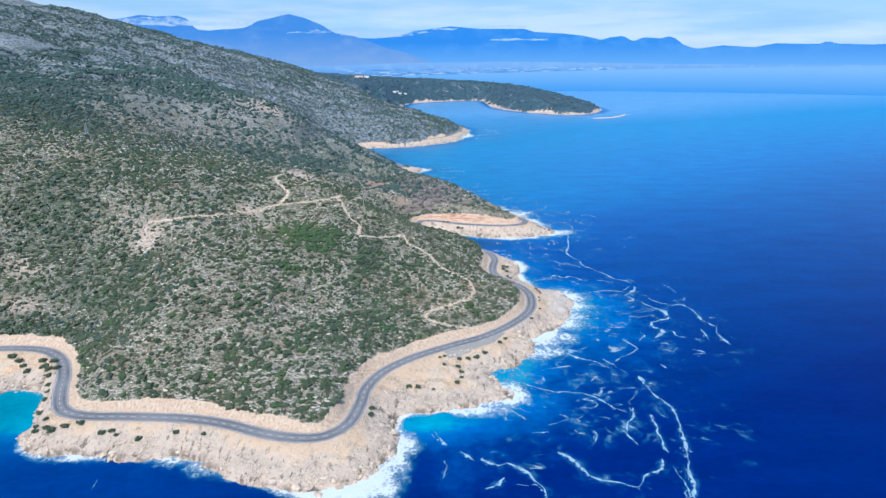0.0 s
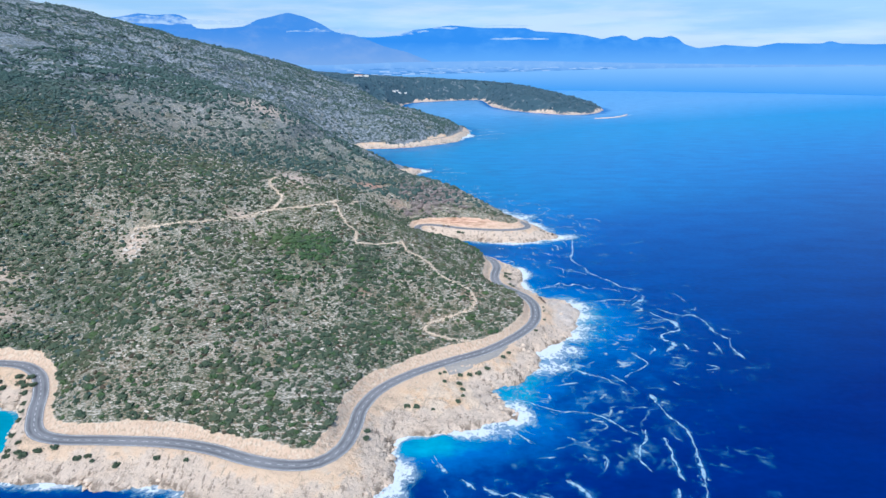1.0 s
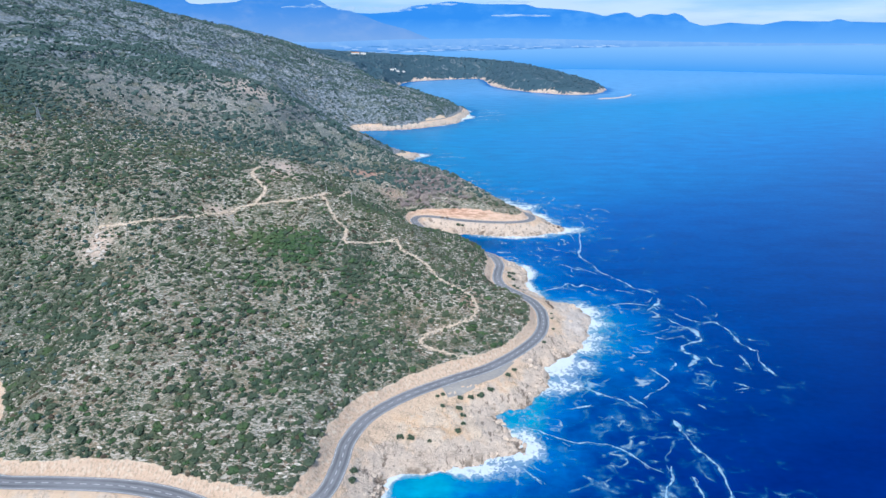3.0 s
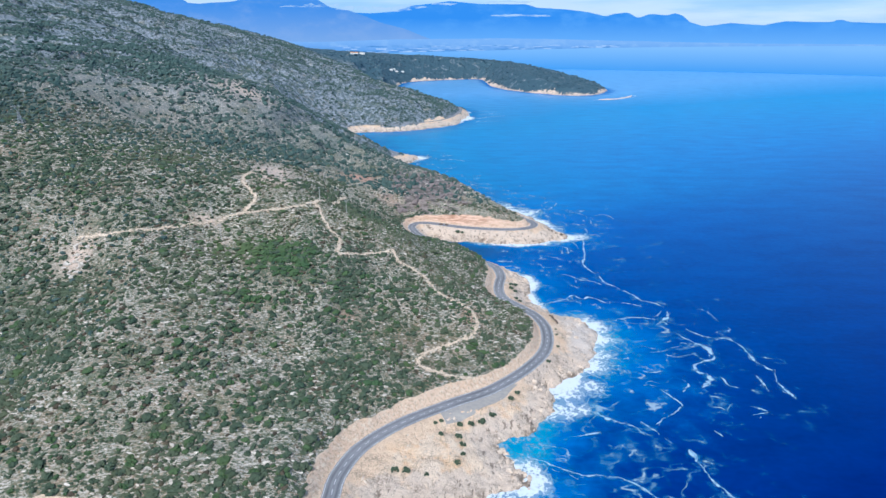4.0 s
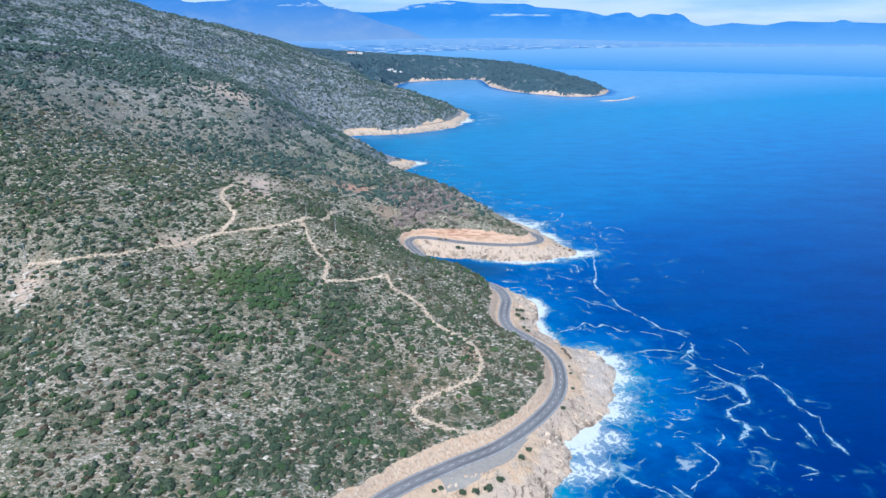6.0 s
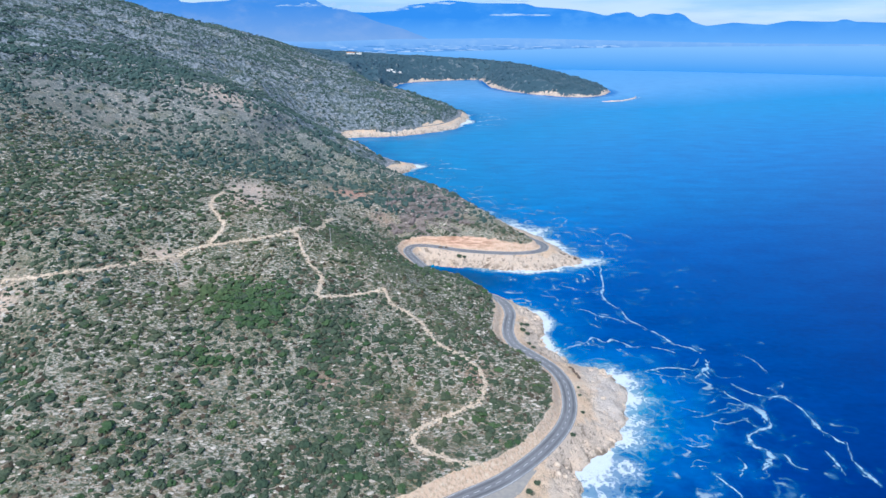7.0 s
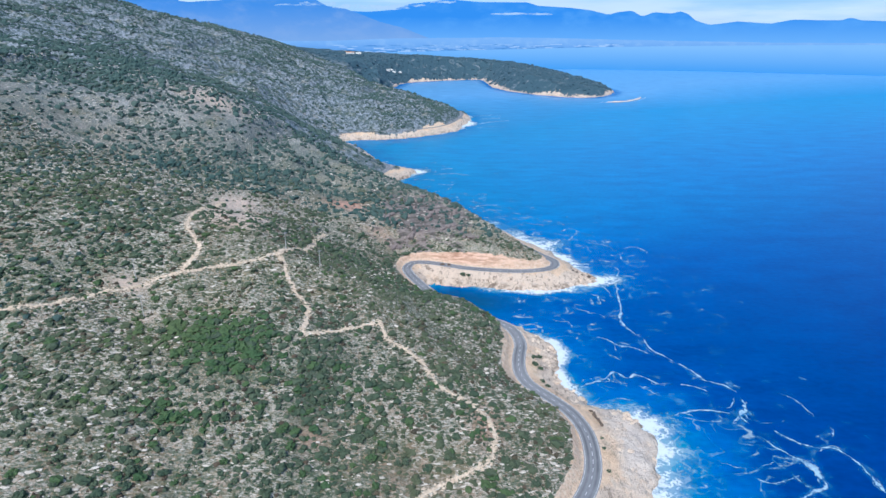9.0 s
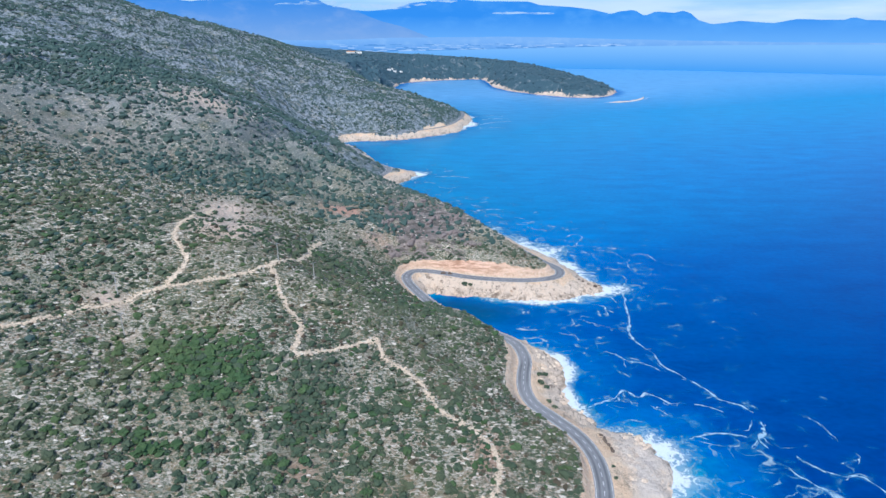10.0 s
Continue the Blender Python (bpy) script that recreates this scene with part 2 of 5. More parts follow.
# where the maquis closes up, where bare limestone shows, and where grass grows between: x, y, reach in x and y, strength
THICK = [(-430, 655, 75, 42, 1.0), (-520, 745, 95, 70, 1.0), (-440, 860, 75, 38, 0.9), (-610, 1176, 150, 90, 0.9), (-362, 858, 26, 20, 0.8), (-460, 1290, 110, 70, 0.7),
         (-61, 450, 11, 42, 0.8), (-25, 560, 28, 45, 0.5), (-66, 610, 20, 36, 0.15), (-230, 745, 60, 22, 0.6), (-112, 466, 20, 12, 0.8), (-290, 350, 40, 26, 0.4), (-275, 400, 55, 45, 0.6),
         (-335, 475, 50, 45, 0.6), (-170, 790, 70, 38, 0.6), (-60, 810, 36, 60, 0.45)]
STONY = [(-290, 640, 85, 42, 1.0), (-355, 598, 50, 26, 1.0), (-400, 548, 34, 20, 0.9), (-346, 820, 34, 24, 1.0), (-258, 893, 52, 40, 1.0), (-80, 305, 50, 26, 0.8),
         (-150, 380, 60, 45, 0.6), (-240, 520, 60, 50, 0.7), (-770, 1415, 90, 40, 1.0), (-330, 940, 60, 30, 0.6), (20, 430, 35, 35, 0.5), (-140, 690, 40, 30, 0.7), (-162, 650, 34, 40, 0.9)]
GRASS = [(-130, 500, 60, 38, 0.9), (-95, 560, 40, 40, 0.7), (-80, 430, 45, 30, 0.5), (-150, 420, 50, 25, 0.4)]


def field(x, y, rows):
    return np.clip(sum(k * np.exp(-(((x - a) / c) ** 2 + ((y - b) / e) ** 2)) for a, b, c, e, k in rows), 0, 1)


def axis(parts):
    out = [parts[0][0]]
    for a, b, s in parts:
        n = max(1, round((b - a) / s))
        out += list(a + (b - a) * (np.arange(n) + 1) / n)
    return np.array(out)

# ---- materials ----
class Nodes:
    """A small builder for node materials."""

    def __init__(self, name):
        self.mat = bpy.data.materials.new(name)
        self.mat.use_nodes = True
        self.t = self.mat.node_tree
        self.t.nodes.clear()
        self.out = self.t.nodes.new("ShaderNodeOutputMaterial")
        self.bsdf = self.t.nodes.new("ShaderNodeBsdfPrincipled")
        self.t.links.new(self.bsdf.outputs[0], self.out.inputs["Surface"])
        self.place = self.t.nodes.new("ShaderNodeTexCoord").outputs["Object"]

    def link(self, a, b):
        self.t.links.new(a, b)

    def noise(self, scale, detail=4.0, rough=0.55, stretch=None, vec=None):
        n = self.t.nodes.new("ShaderNodeTexNoise")
        n.inputs["Scale"].default_value = scale
        n.inputs["Detail"].default_value = detail
        n.inputs["Roughness"].default_value = rough
        v = vec or self.place
        if stretch:
            m = self.t.nodes.new("ShaderNodeMapping")
            m.inputs["Scale"].default_value = stretch
            self.link(v, m.inputs["Vector"])
            v = m.outputs["Vector"]
        self.link(v, n.inputs["Vector"])
        return n.outputs["Fac"]

    def cells(self, scale, feature="F1", out="Distance"):
        n = self.t.nodes.new("ShaderNodeTexVoronoi")
        n.feature = feature
        n.inputs["Scale"].default_value = scale
        self.link(self.place, n.inputs["Vector"])
        return n.outputs[out]

    def ramp(self, fac, a, b, lo=0.0, hi=1.0, smooth=True):
        n = self.t.nodes.new("ShaderNodeMapRange")
        n.interpolation_type = "SMOOTHSTEP" if smooth else "LINEAR"
        for k, v in (("From Min", a), ("From Max", b), ("To Min", lo), ("To Max", hi)):
            n.inputs[k].default_value = v
        self.link(fac, n.inputs["Value"])
        return n.outputs["Result"]

    def mix(self, fac, a, b, mode="MIX"):
        n = self.t.nodes.new("ShaderNodeMix")
        n.data_type = "RGBA"
        n.blend_type = mode
        for v, s in ((fac, n.inputs["Factor"]), (a, n.inputs["A"]), (b, n.inputs["B"])):
            if isinstance(v, (int, float)):
                s.default_value = v
            elif isinstance(v, tuple):
                s.default_value = (*v, 1)
            else:
                self.link(v, s)
        return n.outputs["Result"]

    def math(self, op, a, b=0.0):
        n = self.t.nodes.new("ShaderNodeMath")
        n.operation = op
        for v, s in ((a, n.inputs[0]), (b, n.inputs[1])):
            if isinstance(v, (int, float)):
                s.default_value = v
            else:
                self.link(v, s)
        return n.outputs[0]

    def attr(self, name):
        n = self.t.nodes.new("ShaderNodeAttribute")
        n.attribute_name = name
        return n.outputs["Fac"]

    def island(self):
        return self.t.nodes.new("ShaderNodeNewGeometry").outputs["Random Per Island"]

    def thing(self):
        return self.t.nodes.new("ShaderNodeObjectInfo").outputs["Random"]

    def bump(self, height, strength, distance):
        n = self.t.nodes.new("ShaderNodeBump")
        n.inputs["Strength"].default_value = strength
        n.inputs["Distance"].default_value = distance
        self.link(height, n.inputs["Height"])
        self.link(n.outputs["Normal"], self.bsdf.inputs["Normal"])

    def done(self, colour, rough=0.9, spec=0.3):
        if isinstance(colour, tuple):
            self.bsdf.inputs["Base Color"].default_value = (*colour, 1)
        else:
            self.link(colour, self.bsdf.inputs["Base Color"])
        if isinstance(rough, (int, float)):
            self.bsdf.inputs["Roughness"].default_value = rough
        else:
            self.link(rough, self.bsdf.inputs["Roughness"])
        self.bsdf.inputs["Specular IOR Level"].default_value = spec
        return self.mat


def ground_material():
    m = Nodes("hillside_ground")
    bare, cut, wood = m.attr("bare"), m.attr("cut"), m.attr("wood")
    big, mid, fine = m.noise(0.018, 5), m.noise(0.11, 5), m.noise(0.6, 6, 0.65)
    # limestone between patches of soil and dry grass
    soil = m.mix(m.ramp(big, 0.38, 0.62), (0.30, 0.205, 0.135), (0.175, 0.165, 0.085))
    soil = m.mix(m.ramp(mid, 0.45, 0.7), soil, (0.38, 0.275, 0.195))
    soil = m.mix(m.math("MULTIPLY", m.attr("grass"), m.ramp(m.noise(0.09, 5, 0.65), 0.36, 0.52)), soil, m.mix(fine, (0.185, 0.165, 0.075), (0.36, 0.275, 0.155)))
    stone = m.mix(fine, (0.38, 0.29, 0.22), (0.58, 0.475, 0.38))
    land = m.mix(m.ramp(m.noise(0.33, 6, 0.7), 0.49, 0.60), soil, stone)
    # low grey-green cushions and broken white outcrops that follow the contours
    cushions = m.mix(m.noise(0.9, 4, 0.7), (0.056, 0.090, 0.058), (0.115, 0.146, 0.092))
    land = m.mix(m.ramp(m.noise(0.62, 4, 0.65, (1.0, 1.4, 1.0)), 0.43, 0.52, 0.0, 0.95), land, m.mix(m.ramp(m.noise(0.028, 5, 0.65), 0.50, 0.68, 0.0, 0.7), cushions, soil))
    reefs = m.math("MULTIPLY", m.ramp(m.noise(0.40, 5, 0.72, (1.0, 2.4, 2.6)), 0.515, 0.57), m.ramp(m.noise(0.022, 5, 0.6), 0.36, 0.58, 0.16, 0.95))
    land = m.mix(reefs, land, m.mix(fine, (0.47, 0.425, 0.36), (0.80, 0.735, 0.645)))
    chips = m.math("MULTIPLY", m.ramp(m.noise(0.85, 5, 0.7, (1.0, 2.0, 2.4)), 0.52, 0.57), m.ramp(m.noise(0.035, 5, 0.6), 0.40, 0.60, 0.06, 0.8))
    land = m.mix(chips, land, m.mix(fine, (0.47, 0.41, 0.345), (0.77, 0.69, 0.60)))
    # bare limestone pavements, and maquis closed over the soil
    slabs = m.math("MULTIPLY", m.attr("stony"), m.ramp(m.noise(0.42, 6, 0.74, (1.0, 1.9, 2.2)), 0.52, 0.60, 0.0, 0.9))
    land = m.mix(slabs, land, m.mix(m.noise(0.25, 5, 0.7), (0.44, 0.40, 0.355), (0.72, 0.665, 0.595)))
    closed = m.math("MULTIPLY", m.attr("thick"), m.ramp(m.noise(0.16, 6, 0.72), 0.36, 0.50))
    land = m.mix(closed, land, m.mix(m.noise(0.5, 4, 0.7), (0.040, 0.072, 0.058), (0.088, 0.125, 0.098)))
    # low scrub, too small to stand apart
    scrub = m.mix(m.noise(0.4, 3), (0.060, 0.100, 0.062), (0.125, 0.160, 0.088))
    near = m.ramp(m.noise(0.21, 5, 0.7), 0.47, 0.53)
    far = m.ramp(m.cells(0.17), 0.33, 0.22)
    spread = m.math("MULTIPLY", m.math("MAXIMUM", m.math("MULTIPLY", near, 0.25), m.math("MULTIPLY", far, wood)), 1.0)
    land = m.mix(spread, land, scrub)
    land = m.mix(m.math("MULTIPLY", wood, m.ramp(m.noise(0.008, 4), 0.44, 0.60, 0.0, 0.8)), land, scrub)
    # far stone, scrub and pine carry the blue of distance haze in their colour
    hazed_stone = m.mix(m.ramp(fine, 0.35, 0.65), (0.16, 0.205, 0.25), (0.42, 0.45, 0.50))
    land = m.mix(m.math("MULTIPLY", wood, m.ramp(m.noise(0.05, 5, 0.7), 0.36, 0.52, 0.15, 0.9)), land, hazed_stone)
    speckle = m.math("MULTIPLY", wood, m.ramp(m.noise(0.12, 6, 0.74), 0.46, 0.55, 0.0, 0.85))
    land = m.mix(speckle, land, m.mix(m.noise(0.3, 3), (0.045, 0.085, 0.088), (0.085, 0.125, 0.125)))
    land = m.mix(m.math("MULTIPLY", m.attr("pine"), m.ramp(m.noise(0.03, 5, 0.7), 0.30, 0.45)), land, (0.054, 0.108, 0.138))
    land = m.mix(m.math("MULTIPLY", m.attr("clear"), m.ramp(m.noise(0.4, 5, 0.7), 0.35, 0.55, 0.3, 1.0)), land, m.mix(fine, (0.64, 0.46, 0.36), (0.82, 0.66, 0.54)))
    land = m.mix(m.math("MULTIPLY", m.attr("rust"), m.ramp(m.noise(0.3, 4), 0.35, 0.5)), land, m.mix(fine, (0.46, 0.25, 0.18), (0.68, 0.42, 0.32)))
    # grey-mauve crags above the road at the second cape, their shadows put into the colour
    strata = m.noise(0.10, 6, 0.68, (0.7, 1.0, 3.5))
    craggy = m.mix(m.ramp(strata, 0.40, 0.58), (0.085, 0.075, 0.075), (0.29, 0.24, 0.23))
    crag = m.math("ADD", m.attr("crag"), m.ramp(m.noise(0.07, 5, 0.65), 0.3, 0.7, -0.45, 0.45))
    land = m.mix(m.ramp(crag, 0.45, 0.75, 0.0, 0.8), land, craggy)
    # bare shore rock and the cut banks
    rock = m.mix(m.noise(0.05, 4), (0.78, 0.59, 0.42), (0.80, 0.655, 0.51))
    rock = m.mix(m.ramp(m.noise(0.075, 6, 0.65), 0.48, 0.64, 0.0, 0.85), rock, (0.82, 0.55, 0.33))
    verge = m.math("ADD", m.attr("verge"), m.ramp(m.noise(0.06, 5, 0.65), 0.3, 0.7, -0.5, 0.5))
    rock = m.mix(m.ramp(verge, 0.35, 0.85, 0.0, 0.8), rock, m.mix(fine, (0.70, 0.48, 0.31), (0.84, 0.635, 0.455)))
    spray = m.math("ADD", m.attr("spray"), m.ramp(mid, 0.3, 0.7, -0.3, 0.3))
    rock = m.mix(m.ramp(spray, 0.35, 0.75, 0.0, 0.85), rock, m.mix(fine, (0.56, 0.445, 0.355), (0.82, 0.685, 0.56)))
    joint = m.math("ABSOLUTE", m.math("SUBTRACT", m.noise(0.17, 6, 0.62, (1.5, 0.8, 1.0)), 0.5))
    seam = m.math("ABSOLUTE", m.math("SUBTRACT", m.noise(0.30, 5, 0.6, (0.6, 1.6, 1.0)), 0.47))
    crack = m.math("MAXIMUM", m.ramp(joint, 0.026, 0.0), m.math("MULTIPLY", m.ramp(seam, 0.032, 0.0), 0.8))
    crack = m.math("MULTIPLY", crack, m.ramp(m.noise(0.07, 5, 0.6), 0.46, 0.62, 0.0, 0.8))
    rock = m.mix(crack, rock, (0.33, 0.245, 0.18))
    # shade of pits, and of clefts by the water, is put into the rock colour
    rock = m.mix(m.ramp(m.noise(0.42, 6, 0.76, (1.3, 0.8, 1)), 0.39, 0.335, 0.0, 0.8), rock, (0.26, 0.19, 0.145))
    cleft_shade = m.math("MULTIPLY", m.attr("spray"), m.ramp(m.noise(0.22, 6, 0.74, (1.6, 0.7, 1)), 0.45, 0.39, 0.0, 0.9))
    rock = m.mix(cleft_shade, rock, (0.20, 0.15, 0.115))
    rock = m.mix(m.ramp(m.noise(0.9, 6, 0.7, (1, 1, 3)), 0.45, 0.30, 0.0, 0.28), rock, (0.44, 0.33, 0.25))
    bank = m.mix(m.noise(0.12, 5, 0.6), (0.77, 0.595, 0.44), (0.70, 0.475, 0.325))
    bank = m.mix(m.ramp(m.noise(0.5, 6, 0.7), 0.46, 0.66), bank, (0.80, 0.665, 0.52))
    bank = m.mix(m.ramp(m.noise(0.8, 5, 0.7, (1, 1, 0.12)), 0.52, 0.38, 0.0, 0.7), bank, (0.46, 0.33, 0.235))
    rock = m.mix(cut, rock, bank)
    beds = m.noise(0.30, 6, 0.7, (0.35, 0.35, 2.2))
    rock = m.mix(m.attr("ruddy"), rock, m.mix(m.ramp(beds, 0.38, 0.62), (0.44, 0.235, 0.15), (0.82, 0.545, 0.40)))
    rock = m.mix(m.math("MULTIPLY", m.attr("pale"), m.ramp(mid, 0.30, 0.60, 0.35, 1.0)), rock, m.mix(m.noise(0.5, 6, 0.72, (1.6, 0.6, 1)), (0.50, 0.42, 0.36), (0.92, 0.815, 0.72)))
    wet = m.attr("wet")
    rock = m.mix(m.math("MULTIPLY", wet, m.ramp(m.noise(0.11, 6, 0.7), 0.46, 0.60, 0.0, 0.85)), rock, (0.185, 0.14, 0.105))
    edge = m.math("ADD", bare, m.ramp(mid, 0.3, 0.7, -0.35, 0.35))
    colour = m.mix(m.ramp(edge, 0.42, 0.58), land, rock)
    relief = m.math("ADD", m.noise(0.35, 7, 0.65), m.math("MULTIPLY", m.noise(1.6, 5, 0.7), 0.4))
    m.bump(relief, 0.9, 1.6)
    return m.done(colour, 0.95, 0.2)


def sea_material():
    m = Nodes("sea_water")
    shoal = m.attr("shoal")
    # haze and sky reflection that pale the distant sea are put into its colour
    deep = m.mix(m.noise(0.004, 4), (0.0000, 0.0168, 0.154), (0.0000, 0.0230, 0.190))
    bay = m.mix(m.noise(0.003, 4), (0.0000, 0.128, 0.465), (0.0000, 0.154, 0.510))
    haze_tint = m.attr("haze_tint")
    deep = m.mix(m.ramp(haze_tint, 0.095, 0.46, smooth=False), deep, bay)
    deep = m.mix(m.ramp(haze_tint, 0.34, 0.68, smooth=False), deep, m.mix(m.noise(0.0025, 4), (0.001, 0.242, 0.55), (0.004, 0.268, 0.59)))
    deep = m.mix(m.ramp(haze_tint, 0.74, 1.0, smooth=False), deep, m.mix(m.noise(0.002, 4), (0.120, 0.345, 0.63), (0.140, 0.375, 0.68)))
    shore = m.math("ADD", shoal, m.math("MULTIPLY", m.math("SUBTRACT", m.noise(0.04, 6, 0.65), 0.5), 0.8))
    colour = m.mix(m.ramp(shore, 0.25, 0.75), deep, (0.000, 0.125, 0.42))
    colour = m.mix(m.ramp(shore, 0.72, 1.10), colour, (0.008, 0.33, 0.50))
    colour = m.mix(m.attr("teal"), colour, (0.006, 0.215, 0.315))
    colour = m.mix(m.attr("coastal"), colour, (0.000, 0.185, 0.385))
    # the hill's shade and reflection on the inlet, put into the water colour
    colour = m.mix(m.attr("inlet"), colour, (0.001, 0.070, 0.175))
    # wave shading is put into the colour as lighter and darker noise
    swell = m.math("ADD", m.math("MULTIPLY", m.noise(0.016, 6, 0.62, (1, 2.4, 1)), 0.6), m.math("MULTIPLY", m.noise(0.16, 4, 0.6, (1, 1.8, 1)), 0.4))
    colour = m.mix(1.0, colour, m.mix(m.ramp(swell, 0.36, 0.64, smooth=False), (0.78, 0.80, 0.84), (1.22, 1.20, 1.16)), "MULTIPLY")
    ripple = m.math("ADD", m.noise(0.05, 6, 0.6, (1, 2.2, 1)), m.math("MULTIPLY", m.noise(0.35, 5, 0.65), 0.25))
    m.bump(ripple, 0.20, 1.2)
    m.bsdf.inputs["IOR"].default_value = 1.33
    return m.done(colour, 0.24, 0.035)


def bush_material(name, a, b, c):
    m = Nodes(name)
    r = m.island()
    col = m.mix(r, a, b)
    col = m.mix(m.ramp(m.noise(0.012, 3), 0.45, 0.7, 0.0, 0.6), col, c)
    col = m.mix(m.ramp(m.noise(1.7, 4, 0.7), 0.5, 0.75, 0.0, 0.5), col, c)
    m.bump(m.noise(2.2, 5, 0.7), 1.0, 0.6)
    return m.done(col, 0.85, 0.15)


def stone_material():
    m = Nodes("limestone")
    col = m.mix(m.island(), (0.48, 0.43, 0.365), (0.78, 0.71, 0.625))
    col = m.mix(m.ramp(m.noise(1.2, 5, 0.7), 0.5, 0.7), col, (0.34, 0.29, 0.23))
    m.bump(m.noise(3, 5, 0.7), 0.7, 0.2)
    return m.done(col, 0.95, 0.2)


def asphalt_material():
    m = Nodes("worn_asphalt")
    col = m.mix(m.noise(0.08, 4), (0.25, 0.255, 0.275), (0.33, 0.335, 0.35))
    col = m.mix(m.ramp(m.noise(2.5, 5, 0.7), 0.4, 0.8, 0.0, 0.5), col, (0.15, 0.15, 0.155))
    lane = m.attr("lane")
    col = m.mix(m.math("MULTIPLY", lane, m.ramp(m.noise(0.05, 4), 0.3, 0.7, 0.3, 1.0)), col, (0.115, 0.12, 0.13))
    m.bump(m.noise(9, 3), 0.3, 0.02)
    return m.done(col, 0.9, 0.3)


def plain_material(name, a, b, scale, rough=0.85, metal=0.0, relief=0.1):
    m = Nodes(name)
    col = m.mix(m.ramp(m.noise(scale, 5, 0.6), 0.3, 0.7), a, b)
    m.bump(m.noise(scale * 3, 4), 0.5, relief)
    m.bsdf.inputs["Metallic"].default_value = metal
    return m.done(col, rough, 0.3)


def foam_material(name):
    """Broken water: solid white by the rocks, torn into rags and a milky veil farther out."""
    m = Nodes(name)
    rags = m.math("ADD", m.math("MULTIPLY", m.math("SUBTRACT", m.noise(0.085, 6, 0.66), 0.5), 1.7), m.math("MULTIPLY", m.math("SUBTRACT", m.noise(0.42, 5, 0.7), 0.5), 0.9))
    thread = m.math("ABSOLUTE", m.math("SUBTRACT", m.noise(0.13, 4, 0.6), 0.5))
    veins = m.ramp(thread, 0.0, 0.06, 0.34, 0.0)
    solid = m.math("ADD", m.math("ADD", m.attr("body"), rags), veins)
    thick = m.ramp(solid, 0.52, 1.15, 0.0, 0.95)
    veil = m.ramp(solid, -0.20, 0.75, 0.0, 0.46)
    alpha = m.math("MAXIMUM", thick, veil)
    m.link(alpha, m.bsdf.inputs["Alpha"])
    m.bump(m.noise(0.9, 5, 0.65), 0.6, 0.5)
    return m.done(m.mix(m.ramp(alpha, 0.12, 0.75), (0.02, 0.38, 0.60), (0.74, 0.82, 0.87)), 0.7, 0.3)


GROUND, SEA, ASPHALT, STONE = ground_material(), sea_material(), asphalt_material(), stone_material()
SCRUB = bush_material("maquis_leaves", (0.054, 0.092, 0.060), (0.102, 0.138, 0.088), (0.142, 0.152, 0.086))
HEATH = bush_material("dry_brown_heath", (0.085, 0.070, 0.052), (0.140, 0.105, 0.075), (0.120, 0.115, 0.070))
GREEN = bush_material("fresh_green_leaves", (0.060, 0.120, 0.055), (0.090, 0.150, 0.065), (0.12, 0.155, 0.07))
DIRT = plain_material("dirt_track", (0.74, 0.60, 0.45), (0.55, 0.435, 0.32), 0.45)


def track_material():
    """A stony track worn through the scrub, with torn edges and gaps."""
    m = Nodes("stony_track")
    col = m.mix(m.ramp(m.noise(0.6, 5, 0.65), 0.35, 0.65), (0.53, 0.42, 0.31), (0.78, 0.65, 0.51))
    worn = m.math("ADD", m.math("MULTIPLY", m.math("SUBTRACT", m.noise(0.30, 6, 0.7), 0.5), 3.2), m.math("SUBTRACT", 0.70, m.attr("across")))
    m.link(m.ramp(worn, -0.05, 0.25), m.bsdf.inputs["Alpha"])
    m.bump(m.noise(1.5, 5, 0.7), 0.6, 0.3)
    return m.done(col, 0.95, 0.2)


TRACK = track_material()
GRAVEL = plain_material("grey_gravel", (0.33, 0.315, 0.30), (0.42, 0.38, 0.33), 0.5)
PAINT = plain_material("white_road_paint", (0.74, 0.74, 0.74), (0.42, 0.42, 0.43), 0.25, 0.7, 0, 0.01)


